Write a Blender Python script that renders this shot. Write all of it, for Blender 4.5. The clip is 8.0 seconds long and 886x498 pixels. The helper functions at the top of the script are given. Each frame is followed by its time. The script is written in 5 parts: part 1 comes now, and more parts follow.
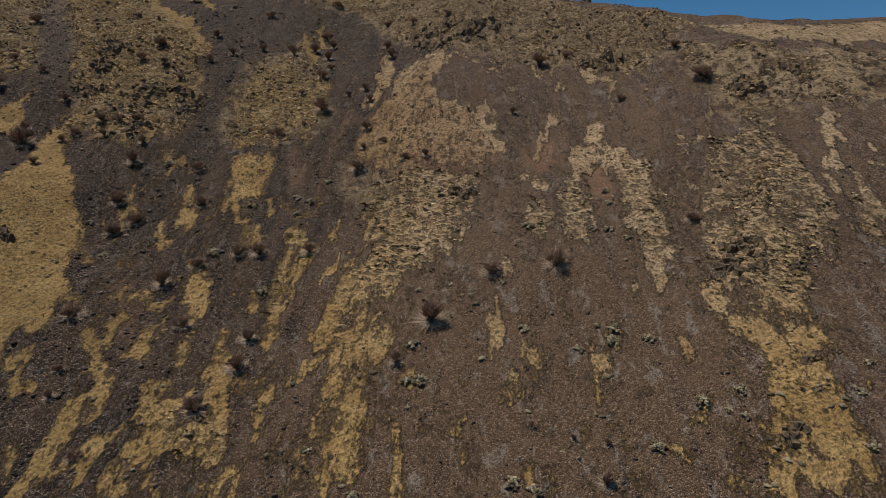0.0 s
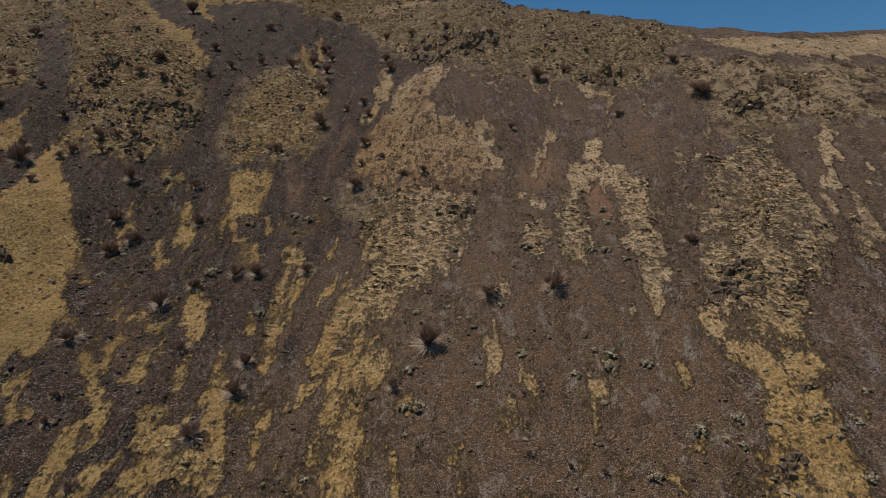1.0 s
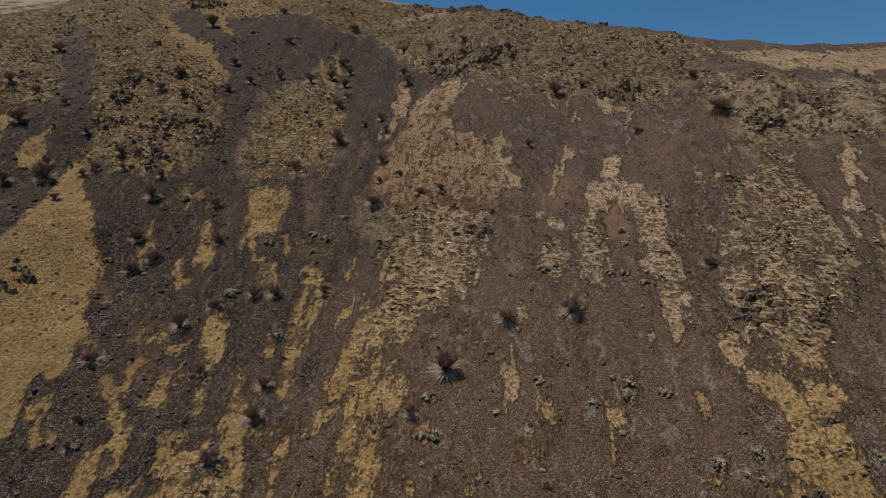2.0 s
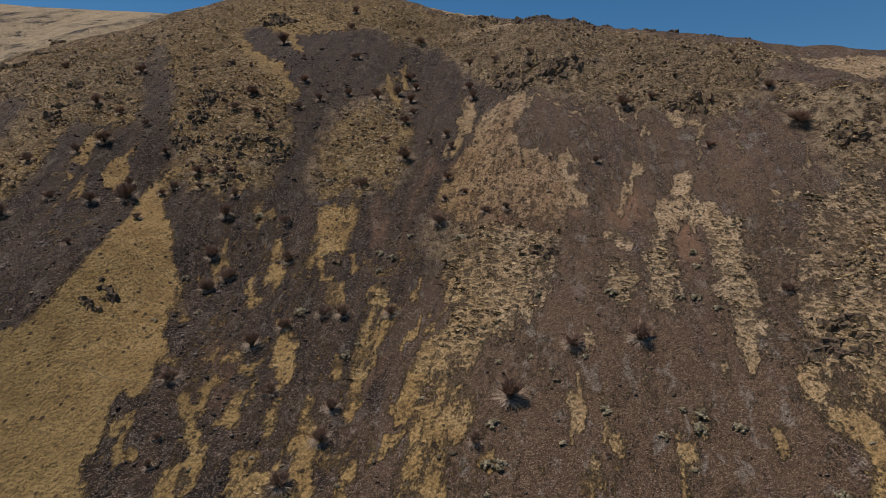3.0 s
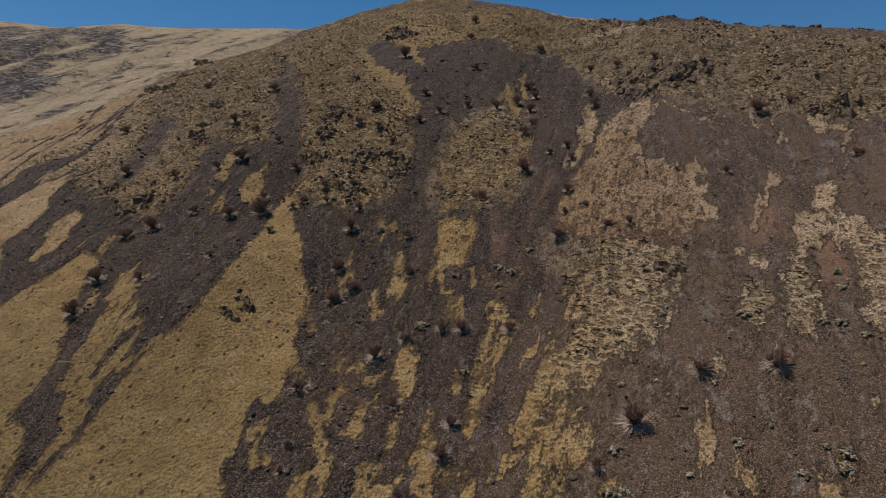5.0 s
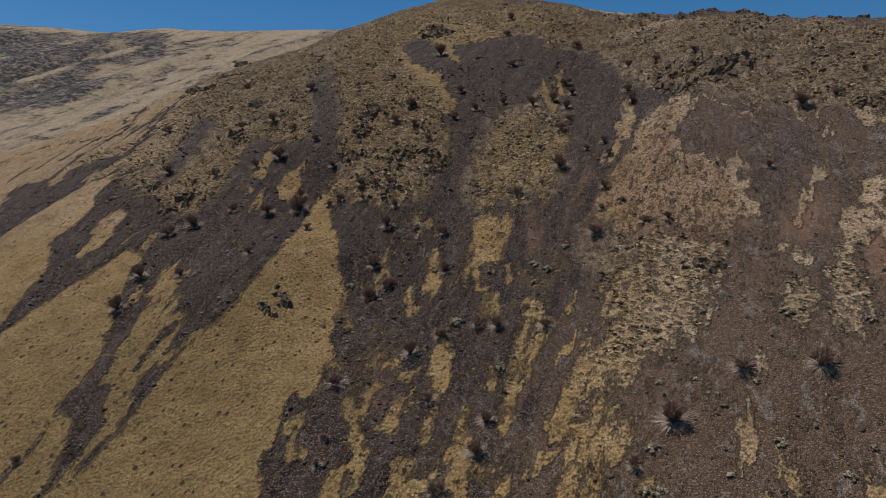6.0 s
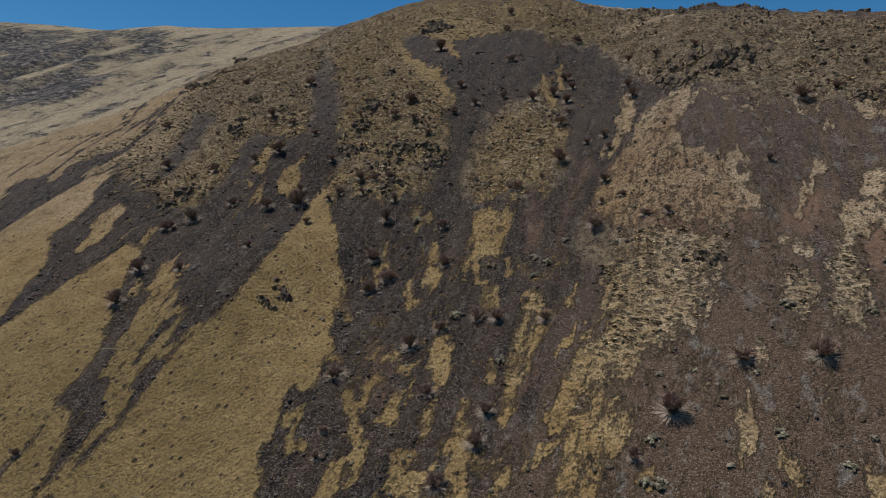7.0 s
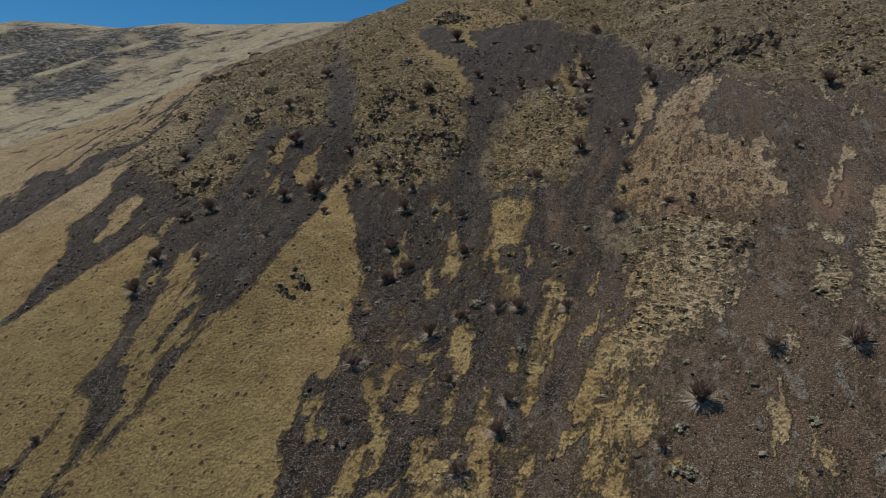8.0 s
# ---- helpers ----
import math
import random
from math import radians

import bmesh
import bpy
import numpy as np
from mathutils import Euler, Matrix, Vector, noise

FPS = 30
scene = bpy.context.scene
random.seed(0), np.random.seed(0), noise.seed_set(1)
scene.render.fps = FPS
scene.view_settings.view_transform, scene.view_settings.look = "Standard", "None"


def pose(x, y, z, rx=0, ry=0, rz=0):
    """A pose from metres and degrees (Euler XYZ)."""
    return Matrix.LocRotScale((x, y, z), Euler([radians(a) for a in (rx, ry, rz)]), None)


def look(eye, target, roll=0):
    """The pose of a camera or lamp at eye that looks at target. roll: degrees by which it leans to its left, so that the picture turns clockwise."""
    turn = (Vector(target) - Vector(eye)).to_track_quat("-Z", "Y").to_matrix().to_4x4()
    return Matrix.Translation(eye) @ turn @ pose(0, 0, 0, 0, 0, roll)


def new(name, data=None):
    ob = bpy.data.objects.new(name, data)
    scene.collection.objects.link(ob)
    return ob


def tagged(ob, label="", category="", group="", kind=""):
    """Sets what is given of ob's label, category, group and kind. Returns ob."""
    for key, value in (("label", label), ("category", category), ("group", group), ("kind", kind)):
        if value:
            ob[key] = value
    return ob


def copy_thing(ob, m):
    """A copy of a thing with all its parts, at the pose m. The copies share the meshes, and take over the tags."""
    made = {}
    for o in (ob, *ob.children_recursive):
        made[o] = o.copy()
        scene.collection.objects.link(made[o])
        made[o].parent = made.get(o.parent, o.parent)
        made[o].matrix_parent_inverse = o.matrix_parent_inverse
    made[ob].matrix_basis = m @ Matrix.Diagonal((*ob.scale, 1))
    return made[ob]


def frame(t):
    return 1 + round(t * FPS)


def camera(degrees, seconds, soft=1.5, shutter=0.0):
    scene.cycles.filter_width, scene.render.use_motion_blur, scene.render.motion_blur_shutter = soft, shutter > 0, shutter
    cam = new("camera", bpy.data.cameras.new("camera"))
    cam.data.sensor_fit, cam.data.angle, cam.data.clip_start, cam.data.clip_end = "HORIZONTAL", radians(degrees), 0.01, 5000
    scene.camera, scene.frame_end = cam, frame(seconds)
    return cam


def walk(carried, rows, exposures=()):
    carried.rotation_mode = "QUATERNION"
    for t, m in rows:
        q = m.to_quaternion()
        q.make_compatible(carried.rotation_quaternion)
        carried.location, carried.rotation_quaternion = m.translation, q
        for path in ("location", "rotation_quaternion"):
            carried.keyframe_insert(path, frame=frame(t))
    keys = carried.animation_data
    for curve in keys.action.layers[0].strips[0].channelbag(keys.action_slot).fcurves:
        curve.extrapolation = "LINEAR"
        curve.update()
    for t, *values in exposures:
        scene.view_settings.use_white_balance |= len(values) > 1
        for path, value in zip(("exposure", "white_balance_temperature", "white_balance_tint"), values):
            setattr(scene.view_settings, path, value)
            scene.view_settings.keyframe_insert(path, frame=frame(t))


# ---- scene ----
# t, eye x, y, z, yaw to the left, pitch, lean
cam = camera(65.9, 8.0, soft=0.5)
CAMERA_ROWS = [
    (0, -0.029, 0.007, 25.083, -0.043, -0.074, -0.06),
    (0.5, 0.066, 0.010, 25.884, -0.058, -0.026, -0.11),
    (1, 0.149, 0.055, 26.805, -0.069, 0.065, -0.10),
    (1.2, 0.143, 0.050, 27.180, -0.120, 0.066, -0.07),
    (2.3, 0.110, 0.023, 29.243, 2.312, 0.249, 0.07),
    (2.5, 0.104, 0.018, 29.618, 2.970, 0.279, 0.10),
    (2.6, 0.092, 0.015, 29.815, 3.392, 0.309, 0.12),
    (2.7, 0.081, 0.011, 30.012, 4.145, 0.339, 0.13),
    (2.8, 0.069, 0.008, 30.209, 5.023, 0.315, 0.15),
    (2.9, 0.058, 0.004, 30.406, 5.912, 0.340, 0.17),
    (3, 0.046, 0.001, 30.603, 6.759, 0.326, 0.19),
    (3.1, 0.066, 0.008, 30.778, 7.190, 0.358, 0.19),
    (3.3, 0.105, 0.023, 31.127, 7.230, 0.313, 0.19),
    (3.5, 0.144, 0.037, 31.476, 7.221, 0.356, 0.20),
    (3.6, 0.104, 0.026, 31.565, 7.262, 0.370, 0.23),
    (3.7, 0.064, 0.014, 31.654, 7.728, 0.435, 0.26),
    (3.8, 0.025, 0.003, 31.742, 8.777, 0.390, 0.29),
    (3.9, -0.015, -0.009, 31.831, 10.455, 0.413, 0.33),
    (4, -0.055, -0.020, 31.920, 12.082, 0.379, 0.36),
    (4.2, -0.010, -0.014, 31.952, 12.753, 0.395, 0.37),
    (4.5, 0.058, -0.004, 32.000, 12.742, 0.391, 0.40),
    (4.7, -0.037, -0.052, 32.006, 12.844, 0.350, 0.46),
    (4.8, -0.084, -0.077, 32.009, 13.172, 0.384, 0.49),
    (4.9, -0.132, -0.101, 32.012, 14.607, 0.386, 0.52),
    (5, -0.179, -0.125, 32.015, 16.537, 0.362, 0.55),
    (5.1, -0.171, -0.114, 31.985, 17.926, 0.325, 0.55),
    (5.2, -0.162, -0.103, 31.955, 18.410, 0.367, 0.55),
    (6.3, -0.071, 0.020, 31.627, 19.639, 0.235, 0.56),
    (6.5, -0.054, 0.042, 31.567, 19.634, 0.204, 0.56),
    (7, -0.075, 0.132, 31.194, 19.595, 0.125, 0.52),
    (7.5, -0.231, 0.343, 30.717, 19.564, 0.013, 0.50),
    (7.8, -0.705, 0.597, 30.445, 19.463, -0.092, 0.47),
    (7.9, -0.863, 0.682, 30.355, 19.531, -0.100, 0.47),
    (8, -1.021, 0.767, 30.264, 20.697, -0.122, 0.46),
]
EXPOSURES = [(0.0, -0.17, 7000, 14), (3.5, -0.17, 6750, 18), (5.0, -0.17, 6600, 18), (6.5, -0.17, 6150, 14), (8.0, -0.17, 6000, 5)]
walk(cam, [(t, pose(x, y, z, 90 + pitch, 0, yaw) @ pose(0, 0, 0, 0, 0, lean)) for t, x, y, z, yaw, pitch, lean in CAMERA_ROWS], EXPOSURES)

# ---- light ----
SUN_HEIGHT, SUN_AZIMUTH = 70.0, 258.0        # degrees; azimuth clockwise from +y
world = bpy.data.worlds.new("sky")
scene.world = world
world.use_nodes = True
wn = world.node_tree
sky = wn.nodes.new("ShaderNodeTexSky")
sky.sky_type = "NISHITA"
sky.sun_disc = False
sky.sun_elevation, sky.sun_rotation = radians(SUN_HEIGHT), radians(SUN_AZIMUTH)
sky.altitude, sky.air_density, sky.dust_density, sky.ozone_density = 500, 1.0, 0.0, 2.0
deep = wn.nodes.new("ShaderNodeHueSaturation")
deep.inputs["Saturation"].default_value = 1.35
deep.inputs["Hue"].default_value = 0.493
wn.links.new(sky.outputs[0], deep.inputs["Color"])
wn.links.new(deep.outputs[0], wn.nodes["Background"].inputs[0])
wn.nodes["Background"].inputs[1].default_value = 0.088
sun = new("sun", bpy.data.lights.new("sun", "SUN"))
sun.data.energy, sun.data.angle, sun.data.color = 4.7, radians(0.53), (1.0, 0.94, 0.85)
sun_way = Vector((math.sin(radians(SUN_AZIMUTH)) * math.cos(radians(SUN_HEIGHT)), math.cos(radians(SUN_AZIMUTH)) * math.cos(radians(SUN_HEIGHT)), math.sin(radians(SUN_HEIGHT))))
sun.matrix_world = look(tuple(sun_way * 400), (0, 0, 0))

# ---- the lie of the land: long, wide swellings (x, y, rise, half width, half length) on an even slope ----
SPURS = [
    (-80, 80, 4.64, 30, 50),
    (55, 65, 6.21, 22, 30),
    (-45, 100, 2.18, 10, 16),
    (25, 40, 3.23, 10, 16),
    (35, 85, 2.99, 7, 9),
    (30, 100, 3.30, 7, 9),
    (5, 110, 3.85, 7, 9),
    (10, 60, 0.88, 7, 9),
    (30, 60, 2.14, 7, 9),
    (0, 90, 2.31, 7, 9),
    (-45, 65, 3.43, 7, 9),
    (-55, 90, 2.01, 7, 9),
    (-60, 45, 2.19, 16, 16),
    (25, 75, 1.66, 7, 9),
    (20, 100, 2.48, 7, 9),
    (-60, 115, 1.92, 16, 16),
    (45, 90, 2.79, 10, 16),
]
HOLLOWS = [
    (-15, 75, -3.44, 16, 16),
    (-45, 50, -0.39, 10, 16),
    (-15, 115, -3.05, 10, 16),
    (15, 80, -1.03, 10, 16),
    (-35, 70, -3.52, 7, 9),
    (-15, 135, -2.20, 16, 16),
    (-15, 55, -1.53, 7, 9),
    (-25, 90, -1.97, 7, 9),
    (-25, 60, -1.65, 7, 9),
    (-45, 80, -1.64, 7, 9),
    (-5, 105, -1.21, 7, 9),
]
CREST_X = [-400, -180, -140, -125, -112, -103, -94, -86, -78, -69, -58, -45, -25, -15, 0, 4, 11, 20, 26, 33, 40, 50, 60, 80, 400]
CREST_Z = [20, 44, 53, 58, 63, 73, 77, 80, 88, 93, 97, 95, 86.5, 82, 77, 76.7, 73, 69.5, 68.5, 66, 62.8, 59.2, 60.0, 62, 80]
FAR_X = [-900, -585, -529, -472, -448, -409, -370, -333, -273, -212, -182, -155, 0, 900]
FAR_Z = [246, 237, 231, 221, 213, 208, 202, 189, 171, 156, 149, 142, 80, 40]


def softmin(a, b, k):
    h = np.clip(0.5 + 0.5 * (b - a) / k, 0, 1)
    return b + (a - b) * h - k * h * (1 - h)


def front(x, y):
    """Height of the even slope that faces the camera, with its swellings."""
    z = 38.77 + 0.0379 * np.clip(x, -140, 90) + 0.7183 * (y - 80)
    for cx, cy, rise, wide, tall in SPURS + HOLLOWS:
        z = z + rise * np.exp(-(((x - cx) / wide) ** 2) - ((y - cy) / tall) ** 2)
    return z


def height(x, y):
    """Height of the ground, in metres."""
    x, y = np.asarray(x, float), np.asarray(y, float)
    slope = front(x, y)
    crest = np.interp(x, CREST_X, CREST_Z)
    y_crest = 80 + (crest - 38.77) / 0.7183
    hill = softmin(slope, crest - 0.22 * np.clip(y - y_crest, -8, 500), 1.2)
    floor = 0.012 * np.abs(y) + 1.0
    hill = -softmin(-hill, -floor, 4.0)
    far = -9.3 + 0.0086 * np.clip(x, -900, 900) + 0.514 * y - 1.2 * np.clip(150 - (y - 0.25 * (x + 100)), 0, 400)
    far = far + 0.2 * np.clip(-x - 480, 0, 100)
    rest = np.clip((np.interp(x, FAR_X, FAR_Z) - far - 6) / 30, 0, 1)
    far = far + rest * np.clip((y - 150) / 60, 0, 1) * (4.0 * np.sin(x / 15.0) + 2.2 * np.sin(x / 6.1 + 1.0))
    far = softmin(far, np.interp(x, FAR_X, FAR_Z) + 0 * y, 10.0)
    return -softmin(-hill, -far, 1.5)


# ---- materials ----
def nodes_of(name, rough=0.9):
    m = bpy.data.materials.new(name)
    m.use_nodes = True
    t = m.node_tree
    shader = t.nodes["Principled BSDF"]
    shader.inputs["Roughness"].default_value = rough
    shader.inputs["Specular IOR Level"].default_value = 0.2
    return m, t, shader


def put(t, kind, links=(), **values):
    """A node of the tree t with its inputs set or linked by name or number."""
    n = t.nodes.new(kind)
    for key, value in values.items():
        if key in ("operation", "data_type", "blend_type", "feature", "noise_dimensions", "attribute_name", "interpolation_type", "distance"):
            set_option(n, key, value)
    for key, value in dict(links).items():
        if isinstance(value, bpy.types.NodeSocket):
            t.links.new(value, n.inputs[key])
        else:
            n.inputs[key].default_value = value
    return n


def set_option(n, key, value):
    if key == "operation":
        n.operation = value
    elif key == "data_type":
        n.data_type = value
    elif key == "feature":
        n.feature = value
    elif key == "attribute_name":
        n.attribute_name = value
    elif key == "interpolation_type":
        n.interpolation_type = value


def stretched(t, sx, sy, sz):
    co = t.nodes.new("ShaderNodeNewGeometry")
    return put(t, "ShaderNodeVectorMath", {0: co.outputs["Position"], 1: (sx, sy, sz)}, operation="MULTIPLY").outputs[0]


def noise_of(t, where, scale, detail=4.0, rough=0.6, warp=0.0):
    return put(t, "ShaderNodeTexNoise", {"Vector": where, "Scale": scale, "Detail": detail, "Roughness": rough, "Distortion": warp}).outputs["Fac"]


def ramp(t, fac, *stops):
    n = t.nodes.new("ShaderNodeValToRGB")
    t.links.new(fac, n.inputs[0])
    while len(n.color_ramp.elements) < len(stops):
        n.color_ramp.elements.new(0.5)
    for e, (at, colour) in zip(n.color_ramp.elements, stops):
        e.position = at
        e.color = (*colour, 1)
    return n.outputs[0]


def blend(t, fac, a, b):
    n = t.nodes.new("ShaderNodeMix")
    n.data_type = "RGBA"
    for socket, value in ((n.inputs[0], fac), (n.inputs[6], a), (n.inputs[7], b)):
        if isinstance(value, bpy.types.NodeSocket):
            t.links.new(value, socket)
        else:
            socket.default_value = value if isinstance(value, float) else (*value, 1)
    return n.outputs[2]


def calc(t, op, a, b=0.0, c=0.0):
    return put(t, "ShaderNodeMath", {0: a, 1: b, 2: c}, operation=op).outputs[0]


def smooth(t, value, lo, hi):
    return put(t, "ShaderNodeMapRange", {"Value": value, "From Min": lo, "From Max": hi}, interpolation_type="SMOOTHSTEP").outputs[0]


def attribute(t, name):
    return put(t, "ShaderNodeAttribute", attribute_name=name).outputs["Fac"]


def tussocks(t, scale, radius, seed):
    """Grass tussocks on a slope: lit straw crescent over a shaded hollow. Gives crescent, hollow, chance."""
    place = put(t, "ShaderNodeSeparateXYZ", {0: t.nodes.new("ShaderNodeNewGeometry").outputs["Position"]})
    even = put(t, "ShaderNodeCombineXYZ", {0: calc(t, "MULTIPLY_ADD", place.outputs[0], 1.0, seed), 1: calc(t, "MULTIPLY", place.outputs[2], 1.55)}).outputs[0]
    wave = put(t, "ShaderNodeTexNoise", {"Vector": even, "Scale": 2.6 * scale, "Detail": 4.0, "Roughness": 0.65})
    bent = put(t, "ShaderNodeVectorMath", {0: put(t, "ShaderNodeVectorMath", {0: wave.outputs["Color"], 1: (0.5, 0.5, 0.5)}, operation="SUBTRACT").outputs[0], 1: (0.85 / scale, 0.55 / scale, 0.0), 2: even}, operation="MULTIPLY_ADD").outputs[0]
    cells = put(t, "ShaderNodeTexVoronoi", {"Vector": bent, "Scale": scale, "Randomness": 0.95}, feature="F1")
    cells.voronoi_dimensions = "2D"
    off = put(t, "ShaderNodeVectorMath", {0: bent, 1: cells.outputs["Position"]}, operation="SUBTRACT").outputs[0]
    wide = put(t, "ShaderNodeVectorMath", {0: off, 1: (0.84, 1.0, 0.0)}, operation="MULTIPLY").outputs[0]
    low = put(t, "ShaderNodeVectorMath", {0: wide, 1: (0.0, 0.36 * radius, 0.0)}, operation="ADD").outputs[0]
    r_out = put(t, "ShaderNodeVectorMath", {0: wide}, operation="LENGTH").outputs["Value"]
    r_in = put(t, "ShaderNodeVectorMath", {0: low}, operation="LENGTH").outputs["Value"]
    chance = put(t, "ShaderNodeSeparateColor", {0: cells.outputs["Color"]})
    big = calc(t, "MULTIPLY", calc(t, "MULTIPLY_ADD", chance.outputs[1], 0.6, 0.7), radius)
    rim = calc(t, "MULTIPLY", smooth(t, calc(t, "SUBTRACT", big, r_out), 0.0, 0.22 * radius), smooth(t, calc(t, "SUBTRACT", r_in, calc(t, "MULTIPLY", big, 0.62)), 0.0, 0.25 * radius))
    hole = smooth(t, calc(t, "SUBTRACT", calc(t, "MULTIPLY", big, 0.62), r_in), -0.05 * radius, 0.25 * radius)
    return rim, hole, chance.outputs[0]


def hillside_material():
    m, t, shader = nodes_of("hillside", 0.95)
    flat = stretched(t, 1, 1, 1)
    down = stretched(t, 1.0, 0.28, 0.28)             # drawn out down the slope
    run = stretched(t, 1.0, 0.10, 0.10)
    cover, ledge, basalt, pale = attribute(t, "cover"), attribute(t, "ledge"), attribute(t, "basalt"), attribute(t, "pale")
    # scree: small broken stones, purple-grey, blackish or lying in brown soil
    cells = put(t, "ShaderNodeTexVoronoi", {"Vector": flat, "Scale": 8.0, "Randomness": 1.0}, feature="F1")
    fine = put(t, "ShaderNodeTexVoronoi", {"Vector": flat, "Scale": 20.0, "Randomness": 1.0}, feature="F1")
    shade = put(t, "ShaderNodeSeparateColor", {0: cells.outputs["Color"]}).outputs[0]
    shade2 = put(t, "ShaderNodeSeparateColor", {0: fine.outputs["Color"]}).outputs[0]
    coarse = put(t, "ShaderNodeTexVoronoi", {"Vector": flat, "Scale": 3.7, "Randomness": 1.0}, feature="F1")
    shade3 = put(t, "ShaderNodeSeparateColor", {0: coarse.outputs["Color"]}).outputs[0]
    mixed = calc(t, "MULTIPLY_ADD", shade2, 0.54, calc(t, "MULTIPLY_ADD", shade, 0.36, calc(t, "MULTIPLY", shade3, 0.10)))
    grey = ramp(t, mixed, (0.22, (0.0106, 0.0067, 0.0048)), (0.45, (0.0458, 0.0304, 0.0220)), (0.68, (0.0933, 0.0651, 0.0480)), (0.88, (0.2552, 0.1890, 0.1460)))
    grit = calc(t, "MULTIPLY_ADD", shade2, 0.72, calc(t, "MULTIPLY", shade, 0.28))
    brown = ramp(t, grit, (0.15, (0.0306, 0.0189, 0.0111)), (0.5, (0.0774, 0.0489, 0.0289)), (0.76, (0.1170, 0.0765, 0.0467)), (0.94, (0.2430, 0.1742, 0.1230)))
    black = ramp(t, mixed, (0.22, (0.002, 0.0014, 0.0010)), (0.45, (0.0095, 0.0064, 0.0047)), (0.68, (0.027, 0.0190, 0.0142)), (0.86, (0.21, 0.160, 0.124)))
    # rock of the far slope: shadow contrast and haze put into the colour
    hazy_rock = ramp(t, noise_of(t, stretched(t, 1.0, 0.8, 0.8), 0.36, 8, 0.70, 0.5), (0.42, (0.012, 0.0108, 0.0108)), (0.51, (0.046, 0.040, 0.037)), (0.61, (0.21, 0.172, 0.130)))
    strips = calc(t, "MULTIPLY_ADD", noise_of(t, run, 0.75, 5, 0.6, 0.5), 0.6, calc(t, "MULTIPLY", noise_of(t, down, 0.8, 6, 0.66, 0.4), 0.4))
    soil = smooth(t, calc(t, "MULTIPLY_ADD", attribute(t, "soil"), 0.14, strips), 0.43, 0.55)
    dark_fac = smooth(t, calc(t, "MULTIPLY_ADD", noise_of(t, down, 0.22, 6, 0.64), 1.1, basalt), 0.62, 1.22)
    ground_colour = blend(t, dark_fac, grey, black)
    ground_colour = blend(t, calc(t, "MULTIPLY", soil, calc(t, "MULTIPLY_ADD", basalt, -0.58, 0.9)), ground_colour, brown)
    rust_fac = smooth(t, calc(t, "ADD", attribute(t, "rust"), calc(t, "MULTIPLY", noise_of(t, down, 0.9, 6, 0.65), 0.9)), 0.86, 1.6)
    rust = ramp(t, mixed, (0.1, (0.085, 0.044, 0.026)), (0.6, (0.150, 0.086, 0.050)), (1.0, (0.27, 0.160, 0.10)))
    ground_colour = blend(t, rust_fac, ground_colour, rust)
    # lichen-grey bloom in small patches on the stones
    bloom = smooth(t, noise_of(t, stretched(t, 1.0, 0.5, 0.5), 0.9, 6, 0.7, 0.6), 0.55, 0.63)
    ground_colour = blend(t, calc(t, "MULTIPLY", bloom, calc(t, "MULTIPLY_ADD", basalt, -0.25, 0.5)), ground_colour, ramp(t, mixed, (0.2, (0.070, 0.060, 0.050)), (0.8, (0.25, 0.225, 0.190))))
    # crags: brown and olive rock, broken in steps, crevice shade painted near-black
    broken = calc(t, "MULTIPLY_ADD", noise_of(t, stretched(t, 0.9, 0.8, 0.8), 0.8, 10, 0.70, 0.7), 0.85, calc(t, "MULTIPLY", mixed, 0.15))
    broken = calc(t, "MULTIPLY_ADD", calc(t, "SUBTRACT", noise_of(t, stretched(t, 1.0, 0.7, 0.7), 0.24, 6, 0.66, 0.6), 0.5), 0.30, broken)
    # low spots of the relief noise get the shadow colour
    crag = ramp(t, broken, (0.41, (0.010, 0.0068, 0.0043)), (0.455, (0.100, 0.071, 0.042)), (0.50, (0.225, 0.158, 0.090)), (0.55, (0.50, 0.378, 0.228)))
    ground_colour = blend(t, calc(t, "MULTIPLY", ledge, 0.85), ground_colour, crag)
    ground_colour = blend(t, pale, ground_colour, hazy_rock)
    # dry grass: gold, paler and browner by patches, with darker tufts
    tone = noise_of(t, flat, 0.35, 5, 0.6)
    blades = noise_of(t, stretched(t, 1.0, 0.6, 0.6), 5.5, 6, 0.74)
    gold = ramp(t, tone, (0.3, (0.2541, 0.1570, 0.0594)), (0.5, (0.3465, 0.2245, 0.0890)), (0.7, (0.4213, 0.2910, 0.1283)))
    # attribute old: a darker, duller gold
    gold = blend(t, attribute(t, "old"), gold, ramp(t, tone, (0.3, (0.1793, 0.1199, 0.0435)), (0.7, (0.2761, 0.1929, 0.0774))))
    gold = blend(t, attribute(t, "dusty"), gold, ramp(t, tone, (0.3, (0.2992, 0.2126, 0.1346)), (0.5, (0.4136, 0.3052, 0.2003)), (0.7, (0.5071, 0.3891, 0.2714))))
    # beyond the crest the grass is painted paler, for haze
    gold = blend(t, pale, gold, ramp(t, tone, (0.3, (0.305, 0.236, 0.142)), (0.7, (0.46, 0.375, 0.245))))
    gold = blend(t, calc(t, "MULTIPLY", smooth(t, blades, 0.42, 0.62), 0.70), gold, (0.105, 0.068, 0.030))
    # shading of the small lumps, put into the grass colour
    lumps = noise_of(t, stretched(t, 1.0, 0.9, 0.9), 3.1, 4, 0.62, 0.2)
    gold = blend(t, calc(t, "MULTIPLY", smooth(t, lumps, 0.51, 0.62), 0.6), gold, (0.100, 0.066, 0.030))
    specks = put(t, "ShaderNodeTexVoronoi", {"Vector": stretched(t, 1.0, 0.8, 0.8), "Scale": 1.15, "Randomness": 1.0}, feature="F1")
